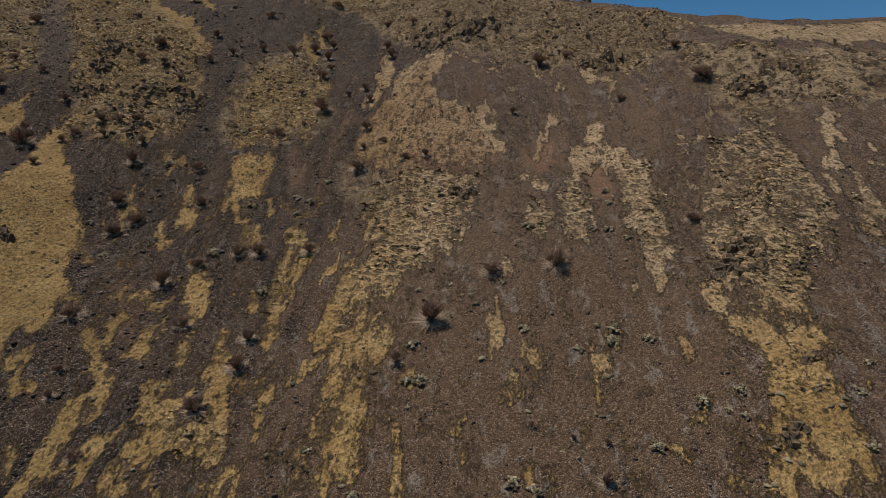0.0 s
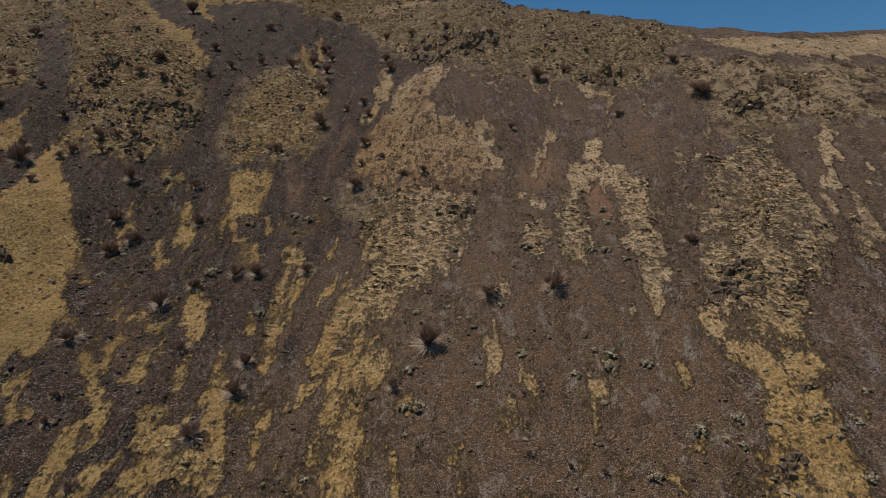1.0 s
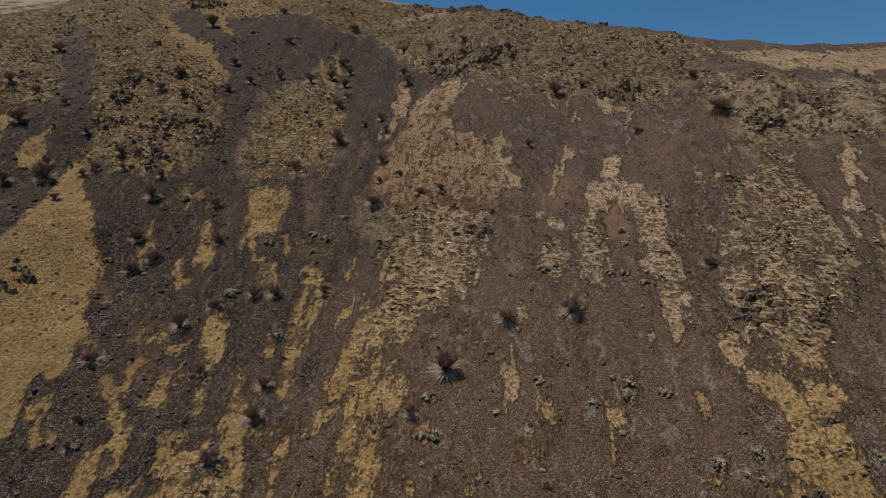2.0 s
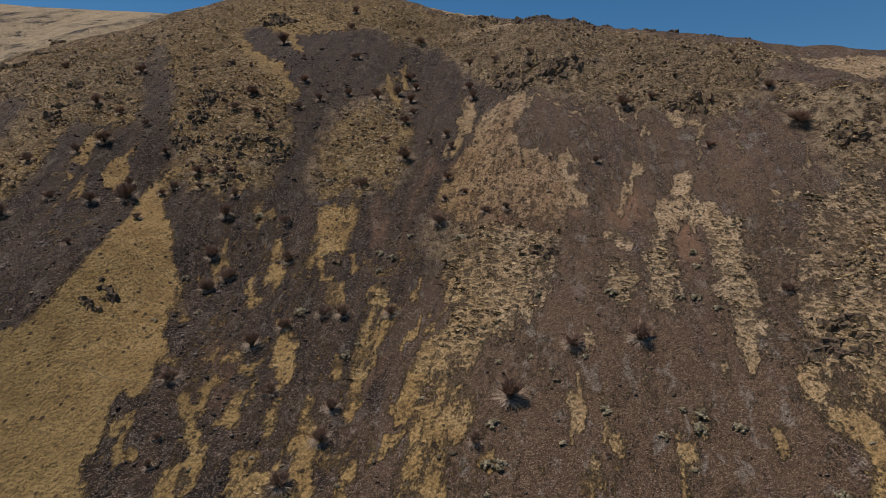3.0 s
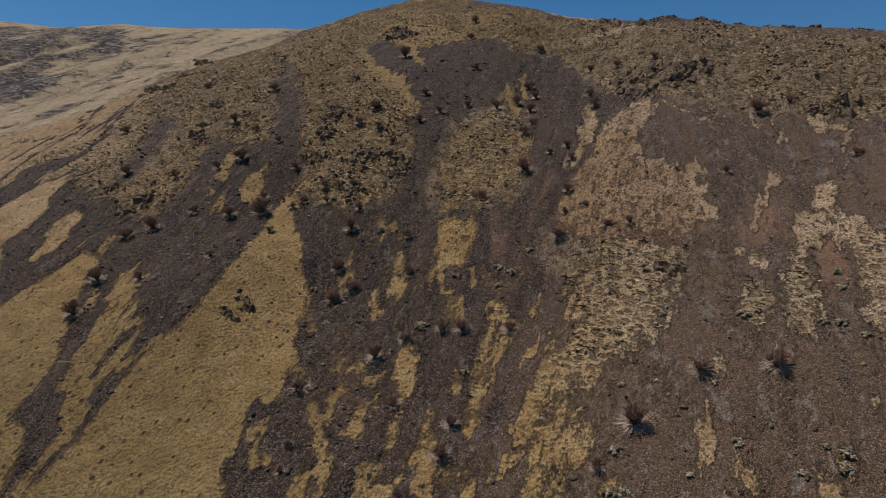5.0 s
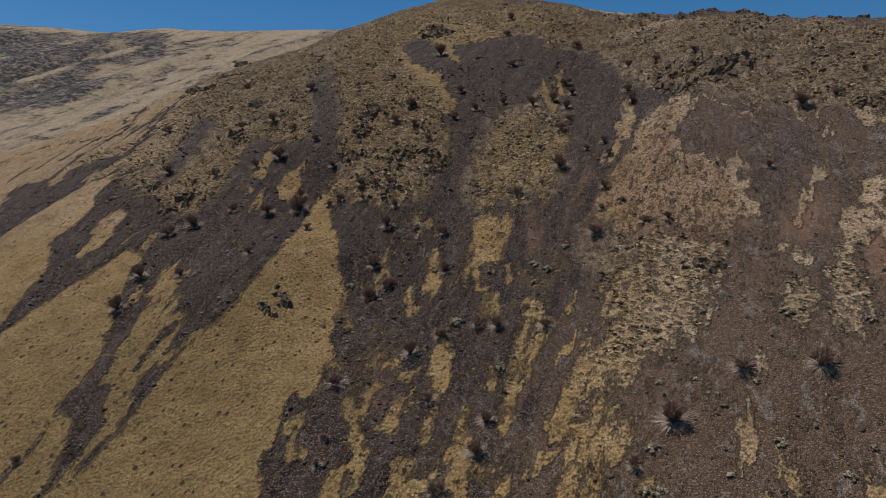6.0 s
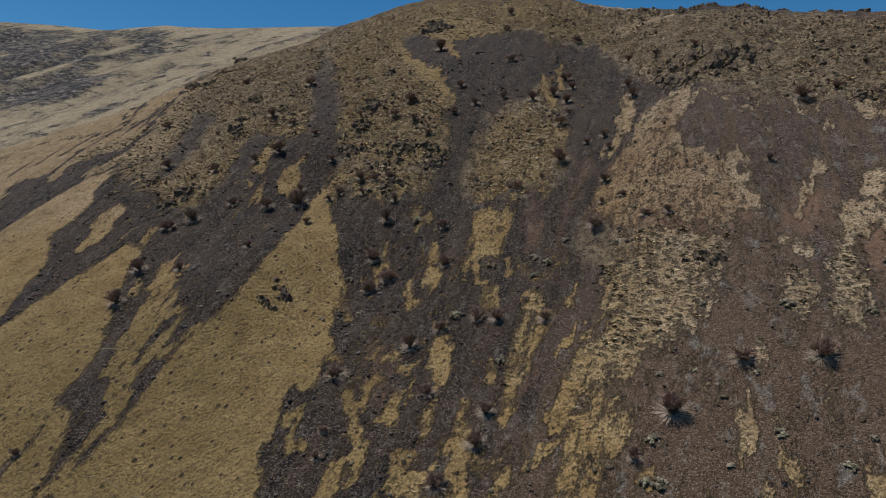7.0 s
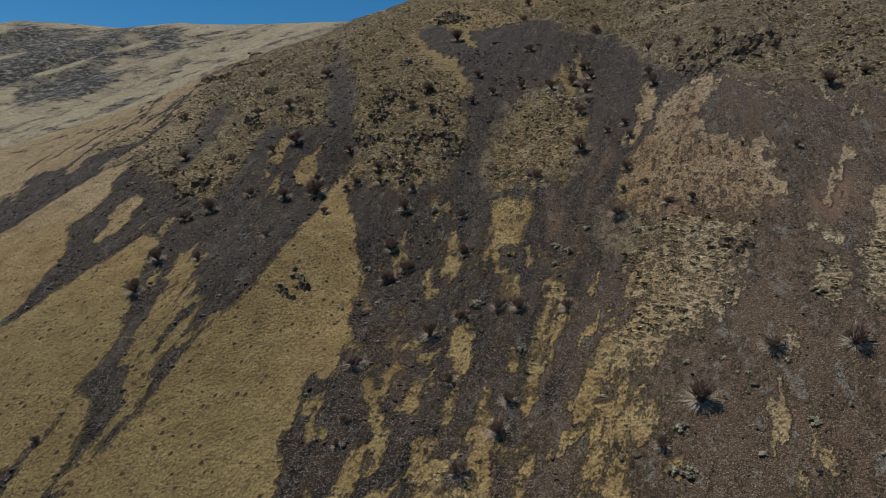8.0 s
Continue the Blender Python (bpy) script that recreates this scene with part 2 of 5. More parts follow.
    rare = put(t, "ShaderNodeSeparateColor", {0: specks.outputs["Color"]})
    spot = calc(t, "MULTIPLY", smooth(t, calc(t, "SUBTRACT", specks.outputs["Distance"], calc(t, "MULTIPLY", rare.outputs[1], 0.09)), 0.21, 0.10), smooth(t, rare.outputs[0], 0.40, 0.46))
    gold = blend(t, calc(t, "MULTIPLY", spot, 0.92), gold, (0.042, 0.028, 0.016))
    gold = blend(t, calc(t, "MULTIPLY", rust_fac, 0.55), gold, ramp(t, blades, (0.38, (0.26, 0.150, 0.072)), (0.62, (0.105, 0.060, 0.033))))
    # where grass grows: dense within the patches, in wisps down the slope along their edges
    wisps = noise_of(t, stretched(t, 1.0, 0.16, 0.16), 2.4, 6, 0.62, 0.35)
    ragged = noise_of(t, stretched(t, 1.0, 0.6, 0.6), 1.7, 8, 0.68, 0.4)
    rag = calc(t, "MULTIPLY_ADD", wisps, 0.50, calc(t, "MULTIPLY", ragged, 0.50))
    mosaic = attribute(t, "tuft")
    wild = calc(t, "ADD", calc(t, "MULTIPLY_ADD", mosaic, 0.16, cover), calc(t, "MULTIPLY", calc(t, "SUBTRACT", rag, 0.5), 2.3))
    wild = calc(t, "MULTIPLY_ADD", calc(t, "MULTIPLY", calc(t, "SUBTRACT", noise_of(t, flat, 0.13, 9, 0.72, 0.5), 0.5), pale), 2.6, wild)
    patchy = calc(t, "MULTIPLY", smooth(t, cover, 1.22, 1.0), calc(t, "SUBTRACT", noise_of(t, stretched(t, 1.0, 0.7, 0.7), 0.85, 9, 0.72, 0.6), 0.53))
    dense = smooth(t, calc(t, "MULTIPLY_ADD", patchy, 2.0, calc(t, "MULTIPLY_ADD", calc(t, "SUBTRACT", blades, 0.5), calc(t, "MULTIPLY", smooth(t, cover, 1.22, 1.0), -1.5), wild)), 0.24, 0.74)
    # tussocks: crescents in half-grown stretches, lit rims and shaded olive hollows below painted in
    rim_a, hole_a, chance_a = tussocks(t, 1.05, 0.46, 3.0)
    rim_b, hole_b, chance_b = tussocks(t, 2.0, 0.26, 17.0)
    half = calc(t, "MULTIPLY", mosaic, smooth(t, cover, 0.26, 0.46))
    amount = calc(t, "MULTIPLY_ADD", ledge, 0.15, calc(t, "MULTIPLY_ADD", calc(t, "SUBTRACT", ragged, 0.5), 2.6, calc(t, "MULTIPLY_ADD", cover, 0.9, -0.12)))
    has_a, has_b = smooth(t, calc(t, "SUBTRACT", amount, chance_a), -0.08, 0.08), smooth(t, calc(t, "SUBTRACT", amount, chance_b), -0.08, 0.08)
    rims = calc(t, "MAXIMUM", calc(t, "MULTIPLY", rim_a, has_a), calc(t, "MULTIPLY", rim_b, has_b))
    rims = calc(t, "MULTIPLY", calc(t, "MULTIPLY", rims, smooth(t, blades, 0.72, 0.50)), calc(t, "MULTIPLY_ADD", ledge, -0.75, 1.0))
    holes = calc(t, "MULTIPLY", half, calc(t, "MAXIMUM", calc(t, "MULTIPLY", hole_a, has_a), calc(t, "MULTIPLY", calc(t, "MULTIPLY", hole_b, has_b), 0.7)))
    lean = calc(t, "MULTIPLY", dense, calc(t, "MULTIPLY_ADD", calc(t, "MULTIPLY", ledge, smooth(t, cover, 0.92, 0.78)), -0.35, 1.0))
    grass_fac = calc(t, "MAXIMUM", calc(t, "MULTIPLY", lean, calc(t, "MULTIPLY_ADD", holes, -0.85, 1.0)), calc(t, "MULTIPLY", calc(t, "MULTIPLY", rims, half), calc(t, "MULTIPLY_ADD", dense, 0.6, 0.3)))
    # lit upper rims, painted paler than the straw
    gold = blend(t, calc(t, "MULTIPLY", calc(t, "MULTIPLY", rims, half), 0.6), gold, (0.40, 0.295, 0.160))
    dirt = ramp(t, mixed, (0.25, (0.048, 0.032, 0.019)), (0.55, (0.125, 0.085, 0.049)), (0.85, (0.27, 0.195, 0.118)))
    ground_colour = blend(t, calc(t, "MULTIPLY", smooth(t, cover, 0.30, 0.62), calc(t, "MULTIPLY_ADD", pale, -0.75, 0.75)), ground_colour, dirt)
    # hollows: dark olive old plants and the shade under the tufts, as colour
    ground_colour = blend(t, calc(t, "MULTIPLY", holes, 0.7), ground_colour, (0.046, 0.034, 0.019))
    # pale threads of grass along the steps of the crags
    shelf = noise_of(t, stretched(t, 0.50, 0.9, 1.0), 0.95, 4.0, 0.55, 1.1)
    thread = calc(t, "MULTIPLY", smooth(t, calc(t, "ABSOLUTE", calc(t, "SUBTRACT", shelf, 0.52)), 0.046, 0.014), smooth(t, rag, 0.43, 0.50))
    shelf_fac = calc(t, "MULTIPLY", calc(t, "MULTIPLY", smooth(t, ledge, 0.15, 0.55), thread), calc(t, "MULTIPLY_ADD", smooth(t, noise_of(t, stretched(t, 0.8, 1.0, 1.0), 0.26, 6, 0.62, 0.6), 0.44, 0.56), 0.6, 0.4))
    gold = blend(t, calc(t, "MULTIPLY", shelf_fac, 0.8), gold, (0.45, 0.34, 0.20))
    grass_fac = calc(t, "MAXIMUM", grass_fac, shelf_fac)
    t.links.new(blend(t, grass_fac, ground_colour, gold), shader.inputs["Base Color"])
    # relief: stones on the scree, tufts in the grass, steps in the crags
    stones = calc(t, "MULTIPLY_ADD", fine.outputs["Distance"], -0.18, calc(t, "MULTIPLY_ADD", cells.outputs["Distance"], -0.45, calc(t, "MULTIPLY", coarse.outputs["Distance"], -0.12)))
    tufts = calc(t, "MULTIPLY_ADD", spot, 0.3, calc(t, "MULTIPLY_ADD", lumps, 2.4, calc(t, "MULTIPLY", blades, 0.35)))
    relief = put(t, "ShaderNodeMix", {0: grass_fac, 2: calc(t, "MULTIPLY", stones, 0.6), 3: tufts}).outputs[0]
    relief = calc(t, "MULTIPLY_ADD", holes, -0.28, relief)
    relief = calc(t, "MULTIPLY_ADD", calc(t, "MULTIPLY", rims, half), 0.22, relief)
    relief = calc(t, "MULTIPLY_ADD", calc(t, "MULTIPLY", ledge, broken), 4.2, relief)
    bump = put(t, "ShaderNodeBump", {"Height": relief, "Strength": 1.0, "Distance": 0.21})
    t.links.new(bump.outputs[0], shader.inputs["Normal"])
    return m


def piece_material(name, dark, mid, light, rough=0.9, scale=6.0):
    """Stones, twigs or blades: each loose piece has a shade of its own, with grain."""
    m, t, shader = nodes_of(name, rough)
    geo = t.nodes.new("ShaderNodeNewGeometry")
    own = calc(t, "MULTIPLY_ADD", noise_of(t, stretched(t, 1, 1, 1), scale, 3), 0.5, calc(t, "MULTIPLY", geo.outputs["Random Per Island"], 0.6))
    t.links.new(ramp(t, own, (0.15, dark), (0.5, mid), (0.9, light)), shader.inputs["Base Color"])
    return m


def basalt_material():
    m, t, shader = nodes_of("basalt", 0.9)
    flat = stretched(t, 1, 1, 1)
    a, b = noise_of(t, flat, 1.6, 6, 0.65), noise_of(t, flat, 9.0, 4, 0.6)
    rock = ramp(t, calc(t, "MULTIPLY_ADD", b, 0.4, calc(t, "MULTIPLY", a, 0.6)), (0.3, (0.040, 0.029, 0.021)), (0.5, (0.100, 0.072, 0.048)), (0.7, (0.18, 0.132, 0.084)))
    rock = blend(t, smooth(t, noise_of(t, flat, 0.9, 5, 0.6), 0.50, 0.64), rock, (0.21, 0.148, 0.072))
    t.links.new(rock, shader.inputs["Base Color"])
    bump = put(t, "ShaderNodeBump", {"Height": noise_of(t, flat, 5.0, 6, 0.7), "Strength": 0.8, "Distance": 0.2})
    t.links.new(bump.outputs[0], shader.inputs["Normal"])
    return m


HILLSIDE, BASALT = hillside_material(), basalt_material()
STONE = piece_material("broken_stone", (0.013, 0.0096, 0.0074), (0.042, 0.0312, 0.0246), (0.20, 0.160, 0.129))
STRAW = piece_material("dry_grass", (0.12, 0.080, 0.034), (0.25, 0.172, 0.076), (0.38, 0.285, 0.145))
BUNCH = piece_material("bunchgrass", (0.18, 0.124, 0.062), (0.39, 0.280, 0.145), (0.62, 0.485, 0.28))
OLD_BUNCH = piece_material("old_tussock", (0.050, 0.037, 0.020), (0.115, 0.085, 0.046), (0.23, 0.175, 0.098))
CUSHION = piece_material("cushion", (0.040, 0.031, 0.019), (0.115, 0.091, 0.056), (0.26, 0.215, 0.138), scale=14.0)
TWIG = piece_material("twig", (0.13, 0.078, 0.052), (0.27, 0.172, 0.118), (0.42, 0.29, 0.21))
DEAD = piece_material("dead_twig", (0.13, 0.096, 0.068), (0.27, 0.207, 0.150), (0.44, 0.355, 0.27))
PATH = piece_material("trodden_soil", (0.12, 0.085, 0.042), (0.185, 0.134, 0.068), (0.26, 0.195, 0.105), scale=3.0)
BARK = piece_material("bark", (0.05, 0.036, 0.027), (0.10, 0.075, 0.057), (0.17, 0.13, 0.10))
SAGE_LEAF = piece_material("sage_leaf", (0.090, 0.073, 0.044), (0.205, 0.170, 0.106), (0.37, 0.318, 0.212))


# ---- what grows where ----
def lattice(x, y, size, seed):
    """Smooth value noise from 0 to 1 with cells of the given size."""
    table = np.random.RandomState(seed).rand(256, 256)
    u, v = x / size, y / size
    i, j = np.floor(u).astype(int), np.floor(v).astype(int)
    fu, fv = u - i, v - j
    fu, fv = fu * fu * (3 - 2 * fu), fv * fv * (3 - 2 * fv)
    i0, i1, j0, j1 = i % 256, (i + 1) % 256, j % 256, (j + 1) % 256
    return (table[i0, j0] * (1 - fu) + table[i1, j0] * fu) * (1 - fv) + (table[i0, j1] * (1 - fu) + table[i1, j1] * fu) * fv


AREA_LIST, STREAK_LIST = [], []


def area(kind, density, *outline):
    """Ground of one kind within an outline given in plan."""
    AREA_LIST.append((kind, density, np.array(outline)))


def streak(x0, y0, x1, y1, width, density):
    STREAK_LIST.append((x0, y0, x1, y1, width, density))


area("tuft", 0.78, (-107.3, 94.8), (-106.9, 98.4), (-99.3, 97.6), (-94.1, 97.7), (-95.5, 107.7), (-100.7, 118.9), (-87.7, 105.6), (-80.8, 95.3), (-79.7, 88.8), (-82.2, 86.6), (-88.0, 86.5), (-89.5, 83.6), (-99.4, 89.2))
area("ledge", 1, (-37.8, 132.9), (-29.4, 148.2), (-9.9, 137.9), (1.4, 130.2), (12.2, 123.4), (24.4, 116.7), (33.9, 110.1), (38.3, 102.1), (27.5, 89.1), (19.4, 92.4), (12.6, 96.0), (8.9, 96.9), (0.3, 102.1), (-1.4, 106.1), (-7.0, 111.8), (-14.2, 125.5), (-15.7, 129.0), (-25.6, 129.3))
area("ledge", 0.8, (29.3, 94.1), (35.6, 86.7), (42.3, 82.9), (54.7, 85.1), (47.1, 72.6), (38.1, 74.7), (31.7, 74.1), (31.9, 80.0), (30.5, 92.9))
area("ledge", 0.7, (-76.9, 131.5), (-66.2, 150.1), (-52.6, 151.9), (-44.0, 134.6), (-57.8, 134.1), (-50.8, 115.3), (-54.1, 108.2), (-64.1, 109.8))
area("ledge", 0.7, (-67.9, 146.5), (-56.5, 151.4), (-38.9, 145.7), (-37.8, 132.9), (-57.8, 135.3))
area("ledge", 0.75, (-77.9, 140.9), (-75.6, 146.7), (-67.8, 153.7), (-59.9, 156.1), (-44.7, 134.7), (-57.8, 134.1), (-49.8, 118.4), (-39.4, 108.5), (-33.9, 98.3), (-31.1, 90.5), (-33.3, 83.2), (-42.8, 82.6), (-48.9, 91.4), (-60.3, 109.2))
area("ledge", 0.6, (-83.8, 96.0), (-101.0, 119.9), (-96.9, 126.8), (-89.6, 130.0), (-82.2, 133.7), (-76.6, 138.6), (-60.3, 109.2), (-50.0, 92.4), (-53.3, 89.0), (-62.3, 92.9), (-65.7, 88.9), (-61.5, 80.7), (-63.8, 75.4), (-70.1, 79.2), (-78.9, 82.0))
area("ledge", 0.55, (-28.6, 100.8), (-26.0, 104.5), (-22.6, 109.8), (-17.8, 102.4), (-17.4, 96.5), (-15.0, 89.9), (-15.2, 84.5), (-17.4, 84.9), (-20.8, 83.9), (-25.2, 83.8), (-28.1, 86.5), (-28.7, 94.2))
area("ledge", 0.5, (26.6, 66.0), (32.6, 66.0), (32.0, 59.9), (29.2, 57.4), (24.8, 58.1), (24.3, 61.7))
area("ledge", 0.5, (-11.0, 80.3), (-4.1, 77.3), (-2.1, 72.7), (-4.4, 71.2), (-7.9, 71.4), (-10.6, 72.9))
area("scree", 0.6, (-561.6, 428.2), (-526.7, 431.2), (-458.7, 443.7), (-329.5, 365.6), (-259.1, 291.7), (-245.0, 260.8), (-252.8, 238.3), (-229.7, 211.1), (-220.9, 216.8), (-220.0, 194.6), (-218.1, 178.9), (-221.4, 169.2))
area("scree", 0.9, (-531.5, 385.5), (-513.7, 420.6), (-440.5, 379.2), (-339.9, 328.8), (-332.6, 330.5), (-331.9, 304.8), (-258.4, 243.6), (-259.0, 228.9), (-255.7, 209.6), (-327.7, 238.0))
area("scree", 0.9, (-331.3, 331.4), (-253.2, 279.1), (-248.0, 262.2), (-250.5, 259.4))
area("scree", 0.7, (-251.6, 214.1), (-238.8, 231.2), (-222.5, 218.3), (-223.6, 197.7), (-228.6, 187.5), (-248.9, 194.3))
area("scree", 0.8, (-336.7, 363.2), (-327.5, 368.7), (-257.1, 290.3), (-315.8, 348.0))
area("tuft", 0.66, (-77.9, 140.9), (-75.6, 146.7), (-67.8, 153.7), (-59.9, 156.1), (-50.5, 154.1), (-44.7, 134.7), (-57.8, 134.1), (-49.8, 118.4), (-39.4, 108.5), (-35.7, 103.5), (-33.9, 98.3), (-42.7, 97.2), (-50.6, 95.4), (-60.3, 109.2))
area("tuft", 0.44, (-85.4, 96.4), (-103.9, 122.3), (-98.2, 128.5), (-90.8, 131.8), (-83.3, 135.5), (-77.9, 140.9), (-50.2, 91.1), (-53.3, 89.0), (-62.3, 92.9), (-65.7, 88.9), (-61.5, 80.7), (-63.4, 74.9), (-67.9, 75.7), (-82.3, 81.0), (-88.0, 86.5))
area("tuft", 0.62, (-83.0, 108.7), (-74.4, 103.8), (-63.7, 95.0), (-59.8, 95.5), (-53.1, 91.0), (-54.0, 87.8), (-62.9, 92.2), (-66.3, 89.7), (-74.5, 96.1))
area("tuft", 0.62, (-83.5, 85.6), (-76.3, 86.2), (-68.9, 87.6), (-62.9, 81.9), (-63.8, 75.4), (-68.9, 76.8), (-77.5, 80.5))
area("tuft", 0.62, (-73.2, 143.7), (-65.4, 149.9), (-56.8, 152.2), (-37.0, 148.2), (-27.7, 134.2), (-37.1, 130.5), (-43.4, 130.2), (-49.6, 132.9), (-56.9, 133.2), (-52.9, 121.4), (-50.5, 105.0), (-59.9, 117.7))
area("tuft", 0.55, (-40.3, 150.7), (-29.6, 149.5), (-9.9, 138.4), (1.4, 130.8), (12.3, 123.9), (24.5, 117.1), (34.2, 110.9), (38.3, 102.1), (27.6, 89.5), (19.4, 92.4), (12.6, 96.0), (8.9, 96.9), (0.3, 102.1), (-1.4, 106.1), (-7.0, 111.8), (-14.2, 125.5), (-15.7, 129.0), (-25.8, 130.5), (-33.2, 137.7))
area("tuft", 0.4, (-100.2, 97.2), (-91.6, 96.4), (-87.3, 98.6), (-81.5, 95.4), (-79.4, 88.4), (-82.2, 86.6), (-88.9, 88.1))
area("scree", 1, (-56.9, 133.2), (-48.5, 121.4), (-52.7, 134.9), (-45.5, 121.9), (-43.0, 121.1), (-43.1, 129.6), (-37.1, 130.5), (-33.3, 133.2), (-26.0, 131.3), (-24.6, 119.3), (-26.6, 106.7), (-28.8, 101.5), (-29.6, 93.6), (-28.6, 86.3), (-29.9, 77.3), (-31.7, 83.4), (-31.8, 92.6), (-36.4, 99.0), (-33.8, 101.7), (-41.3, 110.8), (-49.2, 117.8))
area("scree", 1, (-68.0, 114.3), (-57.8, 106.8), (-48.6, 90.3), (-46.7, 84.9), (-47.4, 83.0), (-47.8, 79.9), (-48.3, 77.3), (-51.8, 76.1), (-55.8, 73.3), (-60.6, 68.6), (-61.5, 72.7), (-61.1, 80.1), (-61.0, 86.0), (-56.8, 87.7), (-54.0, 90.2), (-57.6, 98.8))
area("grass", 1.3, (-47.0, 83.2), (-45.7, 82.5), (-44.3, 79.5), (-42.6, 77.0), (-40.8, 75.5), (-39.1, 72.6), (-35.2, 67.2), (-33.1, 64.6), (-33.4, 63.6), (-34.9, 65.0), (-33.9, 61.4), (-32.2, 59.7), (-30.7, 57.9), (-31.6, 57.9), (-32.0, 56.9), (-31.3, 53.5), (-33.2, 53.7), (-33.5, 52.5), (-33.0, 51.3), (-31.1, 48.8), (-32.8, 48.9), (-32.7, 47.7), (-31.8, 46.5), (-31.1, 44.7), (-29.7, 41.7), (-48.2, 38.5), (-48.4, 41.6), (-48.3, 42.7), (-47.7, 44.4), (-47.5, 46.6), (-47.2, 49.7), (-47.3, 53.9), (-46.6, 56.1), (-45.4, 58.1), (-44.3, 60.3), (-44.0, 63.4), (-44.1, 66.8), (-45.8, 73.6), (-47.4, 78.9))
area("grass", 1.3, (-67.1, 68.5), (-67.3, 65.9), (-68.4, 63.2), (-69.3, 60.8), (-70.6, 58.2), (-71.0, 55.8), (-71.3, 54.6), (-75.7, 49.9), (-57.2, 37.8), (-54.4, 41.9), (-54.3, 42.9), (-54.1, 44.3), (-54.4, 46.3), (-54.9, 48.0), (-55.3, 49.4), (-55.0, 51.0), (-55.5, 52.6), (-56.8, 55.2), (-58.9, 58.0), (-60.2, 60.4), (-61.4, 62.0), (-63.2, 65.1), (-62.9, 66.6))
area("grass", 1.3, (-86.9, 85.5), (-90.5, 83.4), (-91.4, 80.0), (-93.0, 76.5), (-94.0, 73.6), (-94.4, 72.2), (-97.6, 67.2), (-74.2, 51.2), (-72.8, 55.8), (-73.0, 57.3), (-75.0, 60.3), (-75.3, 62.1), (-76.2, 64.8), (-81.1, 69.0), (-81.6, 70.6), (-80.9, 72.7), (-81.0, 75.7), (-83.7, 79.2), (-84.7, 82.8))
area("grass", 1.0, (-104.6, 123.2), (-154.9, 162.8), (-168.8, 155.2), (-171.0, 138.7), (-173.4, 132.3), (-145.4, 99.8), (-107.1, 73.6), (-113.3, 86.6), (-115.0, 90.6), (-110.0, 90.4), (-106.7, 91.6), (-108.9, 95.9), (-107.9, 99.4), (-100.3, 98.6), (-95.0, 98.6), (-94.5, 101.5), (-96.8, 109.2))
area("grass", 1.3, (-54.8, 47.7), (-52.2, 47.0), (-51.1, 45.1), (-50.2, 43.5), (-49.9, 41.3), (-50.0, 38.1), (-52.8, 37.4), (-53.6, 41.2), (-53.7, 44.4))
area("grass", 0.9, (38.3, 101.5), (42.7, 100.0), (50.1, 98.1), (61.4, 103.6), (67.8, 104.4), (81.8, 105.6), (70.6, 91.1), (60.2, 92.7), (58.6, 93.6), (51.1, 86.2), (47.2, 86.9), (41.0, 87.5), (39.3, 92.0))
area("scree", 1, (-33.7, 52.9), (-33.0, 53.5), (-31.3, 51.7), (-31.8, 51.2), (-31.0, 49.1), (-31.5, 49.0), (-33.0, 51.4))
area("tuft", 0.55, (-78.8, 93.4), (-75.7, 100.2), (-61.4, 92.0), (-57.5, 83.8), (-63.4, 80.9), (-67.1, 79.6))
area("rust", 1, (-0.1, 101.3), (-2.6, 100.2), (-6.3, 89.9), (-9.8, 87.5), (-11.3, 79.9), (-8.7, 78.3), (-3.3, 73.5), (4.1, 72.3), (7.4, 77.4), (4.4, 83.9), (-0.4, 86.9))
area("rust", 1, (-12.9, 88.4), (-10.6, 87.8), (-12.1, 83.5), (-13.2, 79.4), (-13.3, 75.1), (-12.9, 70.7), (-14.2, 70.9), (-14.6, 76.1), (-13.9, 81.2))
area("rust", 1, (9.9, 80.0), (13.6, 79.7), (12.7, 74.3), (10.7, 72.7), (8.7, 74.7))
area("rust", 1, (14.9, 73.9), (18.4, 72.0), (17.7, 68.5), (14.8, 63.5), (13.4, 63.6), (14.6, 69.3))
area("rust", 0.8, (-19.8, 82.7), (-16.4, 83.3), (-15.3, 77.9), (-15.0, 73.5), (-17.7, 75.3))
area("rust", 0.7, (25.9, 66.4), (29.5, 69.2), (33.7, 68.3), (31.5, 59.9), (27.9, 56.5), (24.3, 56.9), (22.9, 59.4))
area("rust", 0.8, (24.8, 86.6), (26.8, 84.9), (24.4, 78.5), (22.0, 73.7), (22.2, 77.4))
area("rust", 0.7, (-30.8, 59.9), (-28.0, 63.6), (-24.1, 57.1), (-24.3, 53.1), (-27.7, 55.0))
area("rust", 0.5, (3.4, 53.3), (12.0, 56.5), (10.9, 48.0), (6.3, 43.4), (2.0, 43.0))
area("rust", 0.6, (-39.8, 60.7), (-38.1, 63.3), (-34.3, 57.6), (-35.8, 55.6), (-38.3, 57.4))
area("rust", 0.6, (-15.4, 55.0), (-12.8, 63.0), (-10.6, 59.9), (-12.2, 53.5))
area("rust", 0.7, (-68.2, 125.8), (-55.5, 125.8), (-41.2, 107.9), (-34.8, 95.9), (-39.9, 90.8), (-48.3, 92.8))
